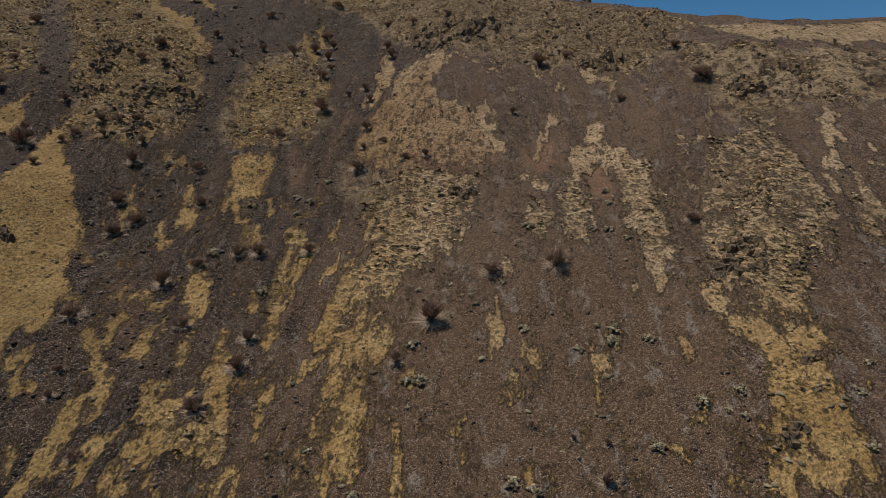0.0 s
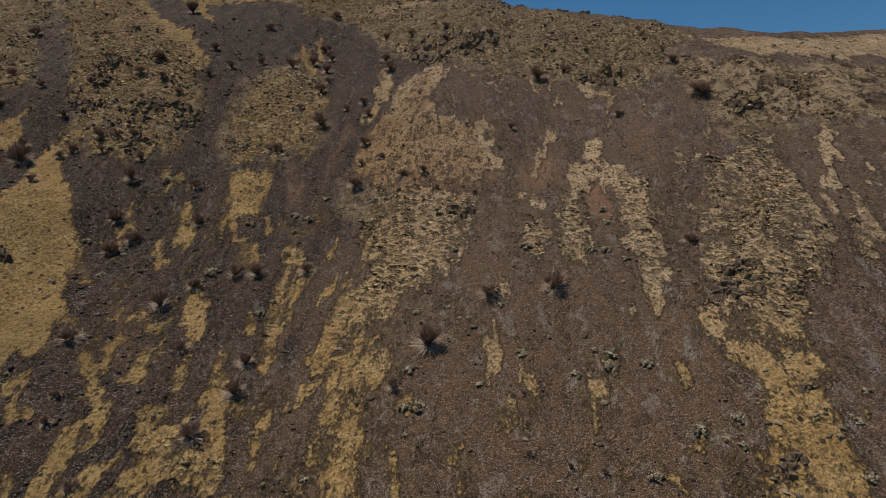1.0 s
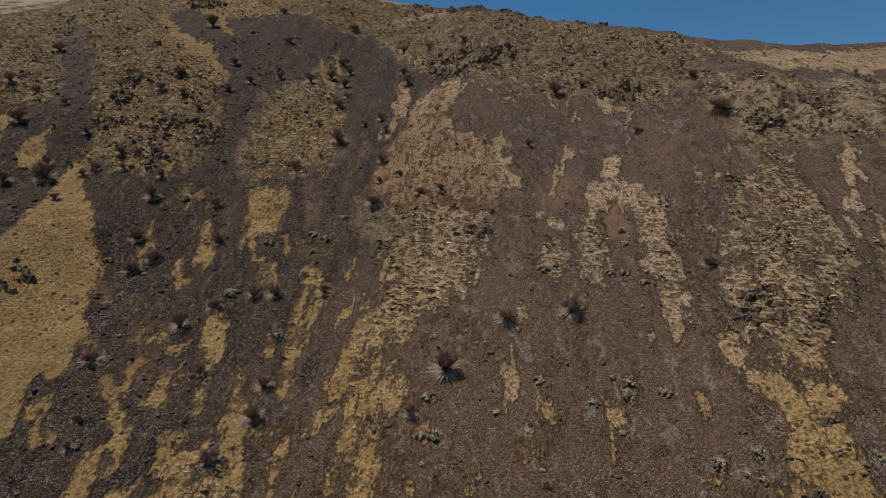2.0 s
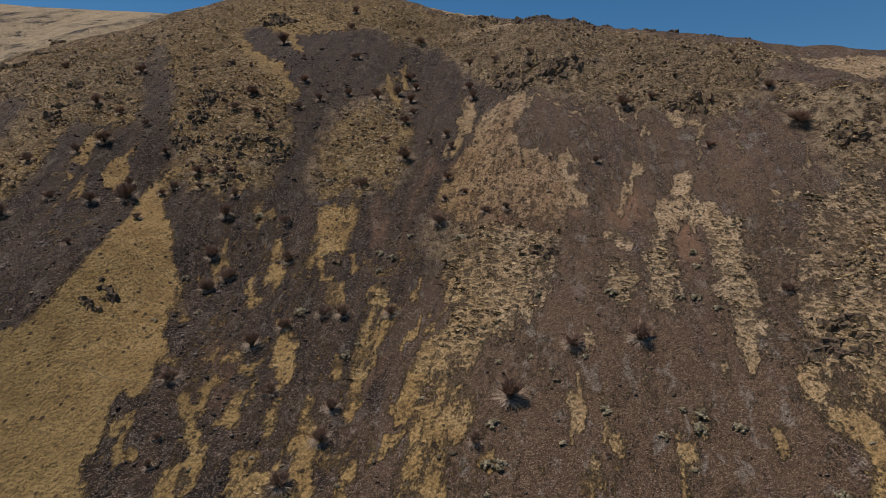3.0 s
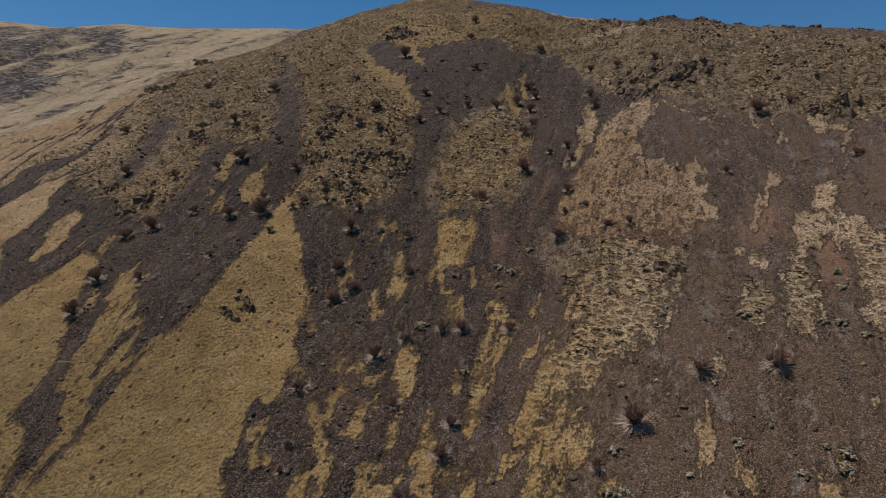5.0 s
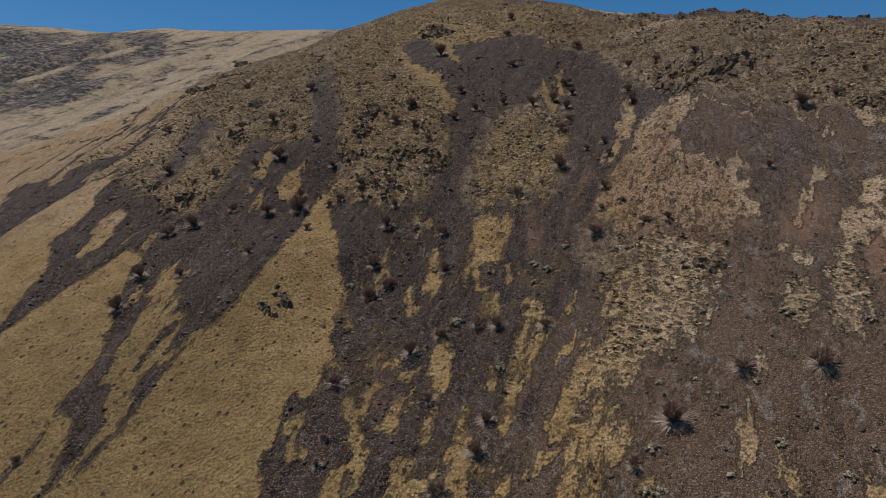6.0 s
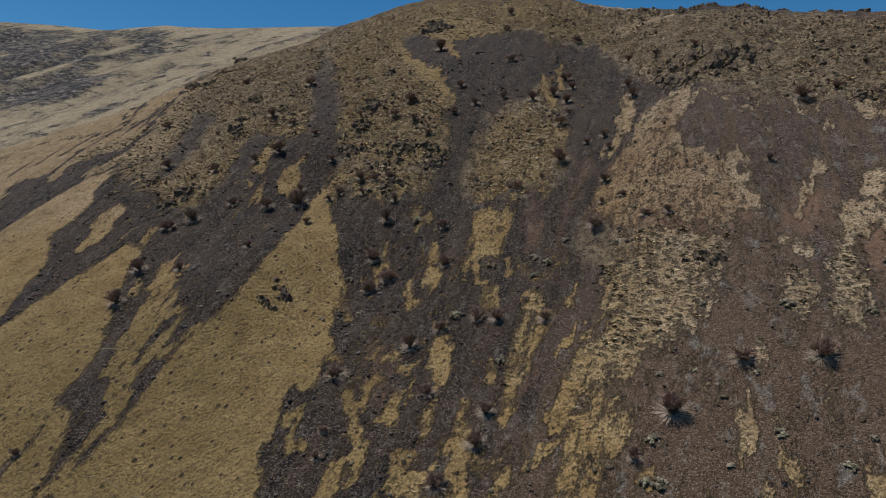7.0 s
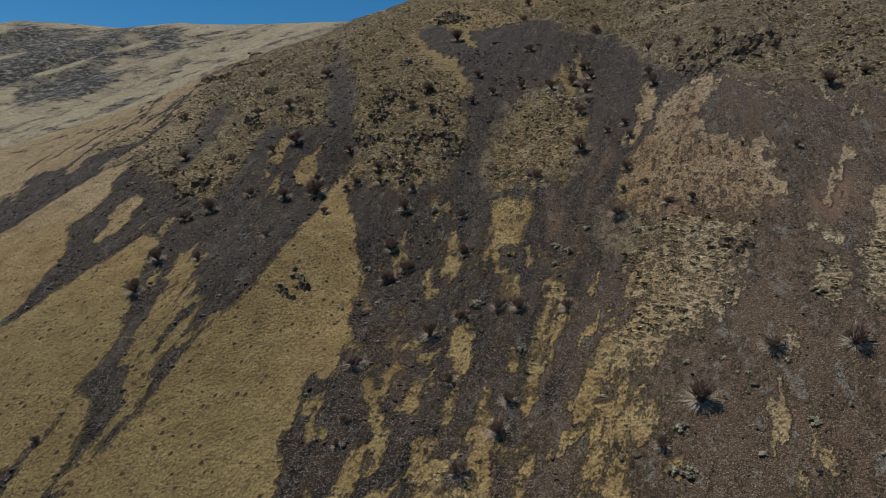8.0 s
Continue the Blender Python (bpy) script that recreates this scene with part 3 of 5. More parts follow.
# grass growing in strips down the slope: top x, y, foot x, y, width, density
# negative density thins the grass: bare gullies, and painted valley shade far off
for strip in (
    (-254, 314.6, -232, 261.3, 1.29, -0.945),
    (-216.5, 266.3, -178.4, 192.7, 1.03, -0.945),
    (-214.1, 288.7, -218.9, 277.5, 1.22, -0.735),
    (-109, 114.6, -103.5, 103.5, 0.64, -0.84),
    (-102.7, 114.5, -96.6, 101.9, 0.62, -0.84),
    (-155.3, 168.3, -108.1, 110.2, 0.64, -0.84),
    (-186.4, 224.2, -183.9, 210.2, 0.97, -0.735),
    (-179.5, 269.2, -152, 216.9, 1.01, -0.63),
    (-172.5, 169.4, -172, 158.2, 0.6, -0.84),
    (-102.7, 119.2, -93.5, 99.1, 0.86, -0.945),
    (-108.5, 115.7, -178, 146.1, 0.97, -0.735),
    (-221, 218.4, -226.1, 194.9, 1.54, -0.735),
    (-106.9, 98.4, -101.5, 87.1, 2.08, 0.92),
    (-115.5, 102.3, -115.7, 95.1, 0.63, -0.84),
    (-109.8, 105.1, -112.2, 96.9, 0.75, -0.84),
):
    streak(*strip)
for strip in (
    (-119, 97.7, -119.3, 92.7, 0.76, -0.84),
    (-104.7, 105, -105.6, 99.2, 0.73, -0.84),
    (-123.7, 106.8, -128.9, 103.3, 0.55, -0.735),
    (-105, 108.9, -107.6, 104.3, 0.63, -0.84),
    (-128.1, 105.2, -132.8, 101.3, 0.55, -0.735),
    (-245.8, 276.8, -240.4, 245.6, 1.22, -0.63),
    (-170.3, 229.8, -169.9, 205.9, 0.94, -0.63),
    (-219.9, 210.2, -220, 194.6, 1.01, -0.63),
    (-236.4, 299.5, -227.5, 267.6, 0.94, -0.735),
    (-74.8, 73.6, -72.9, 68.6, 2.66, 0.92),
    (-68.3, 72, -68.4, 68.8, 0.81, 0.63),
    (-65.6, 70.3, -63.7, 67.4, 1.22, 0.735),
    (-58.9, 87.8, -57.4, 82.7, 1.73, 0.92),
    (-52.5, 84.2, -51.4, 80.3, 1.81, 0.92),
    (-59.7, 81.5, -56.3, 78.7, 0.74, 0.63),
):
    streak(*strip)
for strip in (
    (-55.6, 75.1, -55.4, 73.3, 0.61, 0.63),
    (-56.1, 64.5, -56.2, 62.4, 2.04, 0.84),
    (-52.7, 61.5, -52.6, 59.6, 0.97, 0.84),
    (-55.1, 59.3, -53, 55, 2.2, 0.92),
    (-52.2, 59.3, -52.1, 51.9, 1.42, 0.92),
    (-49.6, 57.2, -50.1, 50.6, 1.1, 0.84),
    (-46.6, 57.3, -48.8, 53.3, 1.02, 0.84),
    (-59.9, 62.4, -58.3, 60.4, 1.03, 0.84),
    (-51.6, 52, -48.3, 47.8, 1.33, 0.92),
    (-48.7, 46.9, -48.7, 45.2, 0.9, 0.84),
    (-48.5, 44.5, -48.3, 41.6, 1, 0.92),
    (-51.6, 86.3, -52.5, 84.6, 0.84, 0.84),
    (-55.7, 128.3, -48.3, 116.9, 1.41, 0.92),
    (-45.9, 114.8, -35.8, 104.1, 2.01, 0.92),
    (-45.5, 128.8, -40.6, 120.4, 1.27, 0.92),
):
    streak(*strip)
for strip in (
    (-57.3, 146.5, -45.8, 143, 3.01, 0.735),
    (-21.2, 117.6, -19.3, 111.4, 1.11, 0.735),
    (-22, 113.6, -21.2, 107.4, 1.53, 0.63),
    (-8.7, 104.9, -8.9, 92.9, 1.12, 0.735),
):
    streak(*strip)
area("tuft", 0.6, (-59.6, 119.7), (-52.2, 121.3), (-42.8, 107.3), (-36.4, 100.7), (-32.5, 94.1), (-31.9, 89.3), (-34.9, 87.3), (-38.8, 86.5), (-41.7, 86.7), (-45.9, 85.1), (-47.2, 85.6), (-45.9, 87.8), (-49.0, 90.8), (-52.2, 94.2), (-51.6, 98.7), (-56.6, 108.5))
area("grass", 0.92, (-52.8, 121.1), (-50.4, 121.9), (-44.8, 114.6), (-40.5, 110.1), (-35.1, 102.7), (-36.6, 102.7), (-40.8, 106.2), (-45.0, 110.5))
area("tuft", 0.74, (-46.8, 84.8), (-44.2, 85.9), (-41.3, 85.8), (-37.0, 85.7), (-34.5, 86.3), (-33.2, 83.2), (-35.3, 81.6), (-38.5, 82.0), (-41.0, 82.4), (-43.7, 83.6), (-44.5, 81.9), (-43.9, 79.1), (-44.6, 79.0), (-46.1, 82.0))
area("tuft", 0.66, (-33.4, 80.0), (-30.9, 80.3), (-29.8, 78.2), (-31.8, 78.0))
area("tuft", 0.62, (-34.3, 85.6), (-32.9, 86.3), (-31.4, 83.6), (-32.7, 82.7))
area("tuft", 0.64, (-28.3, 97.2), (-26.2, 101.2), (-24.1, 102.9), (-21.2, 101.3), (-16.7, 99.6), (-14.4, 90.1), (-15.0, 89.1), (-16.4, 88.8), (-15.6, 83.9), (-17.5, 83.7), (-19.2, 86.8), (-20.0, 82.9), (-22.0, 84.9), (-25.0, 83.2), (-27.1, 86.8), (-28.2, 91.4), (-27.9, 94.4))
area("grass", 0.86, (-25.1, 81.5), (-20.6, 82.4), (-19.8, 80.2), (-20.0, 77.1), (-19.3, 74.6), (-20.1, 73.9), (-21.0, 74.0), (-21.6, 71.9), (-23.1, 73.8), (-24.6, 77.6))
area("grass", 0.78, (-6.7, 96.9), (-3.6, 101.2), (-1.1, 102.3), (1.4, 98.1), (-0.1, 93.1), (-1.3, 88.8), (-0.2, 85.9), (2.6, 84.9), (4.6, 83.7), (6.5, 80.9), (7.5, 77.6), (6.1, 76.8), (4.1, 74.7), (0.4, 75.7), (-4.1, 77.6), (-6.0, 77.3), (-9.4, 79.1), (-10.7, 81.8), (-10.0, 84.7), (-8.9, 87.3), (-6.9, 89.1))
area("tuft", 0.50, (-6.0, 77.2), (4.1, 74.3), (3.6, 65.0), (1.1, 61.5), (0.8, 59.3), (-1.2, 59.8), (-4.1, 59.0), (-7.0, 59.0), (-8.6, 56.8), (-9.8, 58.3), (-7.3, 61.4), (-6.6, 64.5), (-8.0, 67.8), (-8.5, 71.9))
area("tuft", 0.74, (-3.5, 72.6), (-0.2, 72.0), (0.9, 66.8), (0.9, 61.5), (-0.7, 60.4), (-2.8, 62.5), (-3.5, 66.3))
area("tuft", 0.86, (8.3, 68.3), (9.3, 67.6), (10.1, 63.8), (9.3, 62.1), (7.3, 62.1), (7.3, 64.9))
area("tuft", 0.62, (20.3, 95.7), (24.6, 93.9), (28.0, 92.3), (27.0, 89.2), (22.9, 90.4), (19.8, 91.6))
area("grass", 0.93, (16.2, 79.2), (18.2, 82.6), (19.1, 80.7), (18.3, 76.5), (17.3, 75.7), (16.1, 77.2))
area("grass", 0.86, (14.4, 77.4), (17.5, 76.4), (19.4, 74.0), (21.3, 71.9), (21.1, 69.3), (19.4, 69.8), (17.4, 71.1), (14.6, 71.8), (12.8, 72.2))
area("tuft", 0.8, (12.9, 72.8), (14.9, 72.3), (14.8, 69.0), (14.2, 65.0), (13.1, 60.2), (11.3, 60.3), (10.9, 62.4), (11.6, 67.3))
area("tuft", 0.84, (18.5, 72.0), (20.9, 70.5), (20.8, 66.7), (20.1, 63.5), (20.2, 60.8), (18.7, 56.8), (17.6, 55.0), (17.1, 56.5), (17.0, 59.4), (16.8, 61.9), (17.4, 66.3))
area("tuft", 0.46, (27.7, 71.9), (30.9, 72.2), (33.6, 77.2), (38.0, 75.8), (36.2, 72.8), (35.2, 69.0), (34.0, 63.6), (33.0, 59.9), (32.0, 56.4), (31.8, 53.7), (29.1, 52.8), (26.1, 51.2), (22.0, 51.5), (20.6, 53.3), (22.2, 57.5), (24.6, 64.4))
area("tuft", 0.82, (22.9, 59.4), (24.8, 58.1), (26.7, 59.2), (29.1, 58.1), (28.8, 55.6), (28.5, 53.4), (27.6, 50.8), (25.3, 49.7), (22.7, 53.1), (21.2, 55.1))
area("tuft", 0.52, (35.1, 60.1), (37.6, 60.1), (36.9, 57.4), (34.6, 53.8), (33.1, 55.9))
area("grass", 0.94, (20.4, 53.4), (22.7, 53.1), (22.7, 52.1), (24.6, 51.6), (26.3, 50.0), (26.0, 47.9), (25.7, 46.0), (25.1, 44.2), (24.8, 41.9), (24.6, 39.8), (24.4, 38.1), (23.5, 36.6), (17.5, 38.0), (18.3, 39.2), (19.6, 41.1), (20.4, 42.2), (20.6, 44.6), (21.1, 46.3), (21.0, 48.4), (20.4, 48.6), (19.6, 50.9))
area("scree", 0.75, (21.9, 52.4), (23.3, 51.5), (23.1, 49.8), (25.0, 49.0), (24.6, 47.5), (23.3, 48.1), (21.8, 50.0))
area("scree", 0.8, (20.7, 40.7), (21.4, 40.3), (21.1, 39.9), (20.3, 40.1))
area("tuft", 0.62, (-18.7, 47.6), (-16.5, 47.0), (-14.5, 45.7), (-14.2, 44.0), (-16.4, 43.7), (-17.8, 44.5))
area("tuft", 0.58, (-16.9, 52.5), (-14.9, 52.4), (-12.8, 50.8), (-12.7, 49.1), (-14.7, 48.8), (-16.0, 50.0))
area("tuft", 0.5, (-10.5, 44.5), (-8.9, 45.2), (-8.1, 43.5), (-8.5, 42.1), (-9.8, 42.6))
area("grass", 0.86, (-9.2, 60.5), (-6.8, 61.2), (-4.5, 58.3), (-4.2, 54.4), (-4.0, 51.0), (-3.5, 49.9), (-4.2, 49.3), (-5.4, 49.7), (-5.0, 47.3), (-5.0, 44.8), (-5.0, 41.9), (-5.8, 41.0), (-8.6, 40.9), (-9.2, 41.2), (-7.9, 42.4), (-8.5, 46.0), (-9.0, 49.9), (-8.9, 52.0), (-8.0, 52.9), (-9.4, 55.8), (-10.1, 57.4))
area("scree", 0.7, (-6.2, 58.1), (-4.9, 56.7), (-4.4, 54.4), (-5.5, 54.1), (-6.4, 56.1))
area("scree", 0.7, (-8.2, 57.4), (-7.4, 56.1), (-7.6, 54.3), (-8.3, 55.4))
area("scree", 0.7, (-4.9, 50.1), (-3.9, 49.7), (-5.3, 49.4))
area("scree", 0.7, (-7.9, 46.8), (-7.4, 46.5), (-7.3, 45.4), (-7.7, 45.7))
area("scree", 0.7, (-7.0, 49.9), (-6.6, 49.6), (-6.6, 47.9), (-6.9, 48.5))
area("scree", 0.8, (-7.6, 40.8), (-6.6, 41.1), (-5.5, 40.7), (-6.2, 40.7))
area("scree", 1, (-36.7, 67.7), (-36.4, 68.0), (-34.1, 64.6), (-32.9, 63.3), (-31.6, 60.6), (-32.2, 59.7), (-33.8, 61.7), (-34.6, 64.2))
area("scree", 1, (-32.6, 58.2), (-32.7, 59.2), (-30.9, 56.7), (-29.8, 57.1), (-29.5, 55.9), (-31.4, 55.8))
area("scree", 1, (-33.5, 51.6), (-33.3, 54.1), (-30.6, 53.8), (-27.6, 48.6), (-29.9, 48.6), (-31.4, 48.7))
area("grass", 0.95, (-54.3, 45.3), (-53.1, 47.2), (-51.8, 47.0), (-50.8, 44.7), (-51.0, 43.2), (-50.1, 40.9), (-52.7, 39.9), (-53.1, 42.2))
for strip in (
    (-27.4, 74.3, -26.1, 69.8, 1.40, 0.88),
    (-34.1, 76.0, -33.0, 73.2, 0.88, 0.8),
    (-28.9, 70.2, -27.3, 66.6, 0.86, 0.75),
    (-22.9, 114.5, -20.8, 105.7, 0.87, 0.9),
    (-20.7, 117.7, -19.2, 110.4, 1.10, 0.9),
    (-20.9, 109.6, -19.1, 103.8, 1.30, 0.85),
    (-23.5, 108.0, -22.0, 105.2, 0.94, 0.8),
    (-22.9, 73.9, -21.1, 69.5, 0.75, 0.8),
    (-19.8, 69.7, -18.5, 66.5, 1.46, 0.7),
    (-18.6, 73.2, -17.9, 71.2, 0.80, 0.88),
    (-16.8, 73.1, -14.3, 71.2, 1.47, 0.5),
    (-14.9, 68.4, -12.9, 65.4, 1.41, 0.72),
    (-7.8, 103.5, -7.8, 95.3, 1.19, 0.85),
    (-7.8, 95.3, -9.1, 89.7, 1.10, 0.85),
    (-10.0, 90.7, -10.5, 88.5, 0.61, 0.7),
):
    streak(*strip)
for strip in (
    (1.0, 98.5, 4.5, 96.4, 0.59, 0.95),
    (4.5, 96.4, 7.4, 93.7, 0.57, 0.95),
    (0.5, 85.3, 4.6, 83.7, 1.14, 1),
    (4.6, 83.7, 7.2, 77.8, 0.95, 1),
    (4.8, 84.9, 5.2, 83.6, 0.85, 0.95),
    (6.0, 84.0, 6.2, 81.4, 0.56, 0.8),
    (-9.8, 73.8, -6.5, 75.9, 0.81, 0.42),
    (-5.3, 68.8, -6.7, 65.5, 1.12, 0.88),
    (-7.7, 64.9, -8.9, 61.9, 0.63, 0.7),
    (-3.9, 75.2, -4.8, 69.6, 0.84, 0.7),
    (-9.7, 63.8, -10.8, 61.0, 1.05, 0.92),
    (-12.8, 65.0, -13.3, 61.0, 0.85, 0.8),
    (-13.3, 61.0, -13.4, 58.1, 0.81, 0.8),
    (11.6, 95.1, 12.9, 92.6, 0.57, 0.88),
    (12.9, 92.6, 15.9, 93.2, 0.56, 0.88),
):
    streak(*strip)
for strip in (
    (15.8, 89.6, 14.9, 87.3, 0.68, 0.85),
    (12.0, 87.0, 11.9, 86.0, 0.74, 0.55),
    (9.4, 90.1, 9.3, 88.8, 0.92, 0.55),
    (14.0, 84.5, 11.7, 80.0, 1.05, 0.95),
    (11.7, 80.0, 10.2, 76.0, 0.99, 0.95),
    (9.1, 72.7, 10.4, 70.6, 1.56, 0.72),
    (18.6, 91.3, 22.0, 88.2, 0.94, 0.92),
    (22.0, 87.9, 20.3, 82.9, 0.67, 0.88),
    (22.1, 100.1, 26.8, 96.2, 0.53, 0.88),
    (30.4, 98.4, 27.7, 89.3, 0.59, 0.85),
    (24.6, 71.8, 26.8, 71.6, 1.02, 0.88),
    (30.6, 77.6, 28.2, 73.0, 0.61, 0.78),
    (24.9, 66.0, 23.9, 64.7, 0.46, 0.65),
    (25.4, 83.7, 24.2, 81.3, 0.58, 0.8),
    (32.0, 72.2, 33.6, 67.1, 1.16, 0.92),
):
    streak(*strip)
for strip in (
    (33.6, 67.1, 32.5, 59.9, 1.07, 0.92),
    (32.5, 59.9, 32.0, 56.4, 0.99, 0.92),
    (33.5, 76.9, 37.4, 75.8, 0.85, 0.85),
    (29.2, 69.8, 26.1, 66.3, 0.86, 0.8),
    (31.8, 65.5, 31.9, 60.7, 1.06, 0.8),
    (30.0, 70.2, 29.6, 64.3, 0.98, 0.75),
    (24.9, 64.1, 22.2, 58.2, 0.49, 0.55),
    (40.8, 71.9, 38.4, 67.0, 1.34, 0.88),
    (38.4, 67.0, 36.5, 63.4, 1.25, 0.88),
    (35.1, 62.6, 34.9, 59.7, 1.17, 0.82),
    (37.8, 61.7, 36.8, 58.0, 1.40, 0.78),
    (41.5, 65.2, 40.7, 64.1, 1.28, 0.6),
    (41.2, 81.5, 44.0, 79.9, 0.70, 0.85),
    (41.4, 73.9, 44.1, 73.4, 0.50, 0.88),
    (44.1, 73.4, 47.0, 73.2, 0.51, 0.88),
):
    streak(*strip)
for strip in (
    (5.2, 59.4, 5.3, 57.2, 0.97, 0.82),
    (3.8, 54.0, 4.3, 51.5, 1.14, 0.92),
    (5.9, 52.6, 6.0, 51.3, 0.52, 0.72),
    (6.5, 49.9, 6.9, 48.5, 1.12, 0.88),
    (4.6, 48.1, 4.7, 46.5, 0.76, 0.78),
    (13.0, 52.1, 12.2, 50.0, 0.74, 0.72),
    (11.1, 48.8, 10.8, 46.3, 0.98, 0.82),
    (9.4, 44.5, 9.3, 42.4, 0.76, 0.62),
    (17.6, 49.2, 16.8, 46.7, 0.85, 0.8),
    (16.8, 43.5, 15.6, 42.6, 0.78, 0.88),
    (14.2, 41.9, 14.1, 41.5, 0.53, 0.8),
    (5.0, 42.8, 5.0, 41.4, 0.62, 0.85),
    (6.9, 41.6, 6.7, 40.1, 0.54, 0.8),
    (1.3, 45.4, 0.2, 44.5, 0.58, 0.75),
    (1.0, 43.3, 1.0, 42.8, 0.67, 0.62),
):
    streak(*strip)
for strip in (
    (16.9, 39.6, 16.2, 38.4, 0.44, 0.75),
    (15.1, 55.8, 14.8, 54.0, 0.61, 0.75),
    (17.9, 58.1, 17.6, 55.0, 1.37, 0.86),
    (9.5, 55.5, 9.3, 54.4, 0.83, 0.55),
    (3.4, 50.7, 3.5, 49.3, 0.42, 0.6),
    (1.8, 48.0, 1.8, 47.7, 0.40, 0.55),
    (27.9, 44.1, 26.8, 42.9, 0.77, 0.6),
    (-31.8, 51.6, -29.9, 48.7, 1.28, 0.92),
    (-28.2, 55.1, -26.1, 51.7, 1.20, 0.95),
    (-26.1, 51.7, -24.8, 48.9, 1.13, 0.95),
    (-24.5, 49.0, -24.1, 46.3, 0.68, 0.9),
    (-27.1, 57.2, -26.2, 54.4, 0.93, 0.92),
    (-28.6, 60.4, -27.3, 57.2, 0.49, 0.85),
    (-24.0, 56.0, -23.5, 52.0, 1.62, 0.9),
    (-26.6, 60.3, -24.3, 59.6, 1.29, 0.8),
):
    streak(*strip)
for strip in (
    (-22.4, 62.8, -20.6, 56.9, 1.48, 0.92),
    (-20.2, 54.6, -20.1, 51.3, 0.66, 0.92),
    (-23.3, 57.7, -22.3, 55.4, 0.41, 0.8),
    (-17.9, 55.1, -17.1, 51.8, 1.32, 0.85),
    (-16.6, 52.5, -16.1, 47.8, 1.24, 0.9),
    (-15.8, 47.8, -14.9, 44.5, 1.16, 0.92),
    (-20.7, 49.2, -20.4, 47.5, 1.42, 0.85),
    (-18.3, 48.8, -19.2, 46.5, 1.30, 0.88),
    (-19.2, 46.5, -20.2, 44.5, 1.27, 0.88),
    (-18.3, 45.8, -19.4, 44.1, 1.50, 0.9),
    (-25.5, 47.2, -25.5, 45.4, 1.25, 0.92),
    (-22.0, 45.3, -22.8, 43.5, 1.45, 0.95),
    (-22.8, 43.5, -23.7, 42.3, 1.43, 0.95),
    (-25.3, 44.1, -25.5, 42.7, 1.46, 0.95),
    (-25.5, 42.7, -25.8, 41.4, 1.44, 0.95),
):
    streak(*strip)
for strip in (
    (-28.0, 44.1, -27.6, 42.7, 0.88, 0.85),
    (-20.4, 43.0, -20.3, 41.2, 0.97, 0.85),
    (-18.0, 41.9, -17.9, 41.2, 1.02, 0.8),
    (-14.1, 58.2, -14.0, 54.0, 0.96, 0.92),
    (-16.6, 60.2, -16.3, 57.5, 0.71, 0.75),
    (-12.5, 48.5, -12.8, 46.5, 0.75, 0.88),
    (-12.8, 46.5, -12.8, 44.2, 0.72, 0.88),
    (-12.8, 42.4, -13.0, 41.0, 0.76, 0.85),
    (-13.7, 42.1, -14.0, 41.1, 0.92, 0.85),
    (-11.0, 45.2, -10.9, 44.7, 0.59, 0.7),
    (-11.5, 51.6, -11.5, 48.8, 0.43, 0.7),
    (-8.6, 53.7, -9.6, 51.9, 0.89, 0.92),
    (-9.6, 51.9, -10.5, 50.2, 0.87, 0.92),
    (-3.6, 45.9, -3.1, 43.2, 0.61, 0.85),
    (-3.1, 43.2, -2.8, 41.5, 0.59, 0.85),
):
    streak(*strip)
for strip in (
    (-2.4, 48.9, -1.9, 47.9, 0.90, 0.7),
    (-2.7, 41.2, -2.8, 40.6, 0.50, 0.75),
    (-4.8, 46.4, -4.9, 44.1, 0.47, 0.6),
    (-10.4, 68.5, -10.5, 65.7, 0.79, 0.7),
    (-32.0, 51.7, -30.3, 49.1, 1.04, 0.95),
    (-57.8, 65.5, -54.5, 60.2, 1.92, 0.88),
    (-55.4, 59.4, -53.3, 54.9, 1.42, 0.92),
    (-53.3, 54.9, -51.6, 51.6, 1.35, 0.92),
    (-52.1, 52.8, -49.3, 48.7, 1.60, 0.88),
    (-49.3, 56.8, -50.0, 54.4, 1.34, 0.88),
    (-54.0, 61.2, -50.0, 58.0, 0.90, 0.82),
    (-48.9, 44.3, -48.8, 41.2, 0.98, 0.92),
    (-52.7, 83.8, -52.8, 81.7, 0.97, 0.8),
    (-54.5, 77.3, -54.9, 79.7, 0.78, 0.7),
    (-55.0, 81.0, -53.6, 78.2, 0.79, 0.75),
):
    streak(*strip)
for strip in (
    (-34.4, 73.5, -33.3, 69.7, 0.78, 0.8),
):
    streak(*strip)
area("grass", 0.9, (-128.5, 94.7), (-132.5, 104.8), (-118.4, 109.1), (-108.2, 117.4), (-101.6, 125.8), (-95.7, 122.1), (-96.4, 111.6), (-87.8, 98.3), (-86.4, 91.2), (-94.2, 91.5), (-99.6, 88.3), (-112.6, 89.1), (-105.5, 79.6))
area("scree", 1, (-112.6, 89.1), (-107.9, 89.7), (-97.7, 92.4), (-93.1, 93.0), (-90.3, 89.5), (-93.6, 86.3), (-94.4, 80.5), (-94.9, 75.4), (-98.2, 74.9))
area("tuft", 0.75, (-72.9, 85.6), (-65.7, 86.4), (-61.7, 82.7), (-64.8, 81.4), (-69.7, 81.3))
area("scree", 0.95, (-83.1, 102.0), (-78.1, 99.6), (-74.2, 90.7), (-71.8, 81.5), (-74.9, 81.3), (-77.8, 89.4))
area("scree", 0.95, (-66.2, 94.3), (-63.1, 93.7), (-59.5, 84.7), (-58.2, 79.3), (-60.9, 80.1), (-62.9, 85.4))
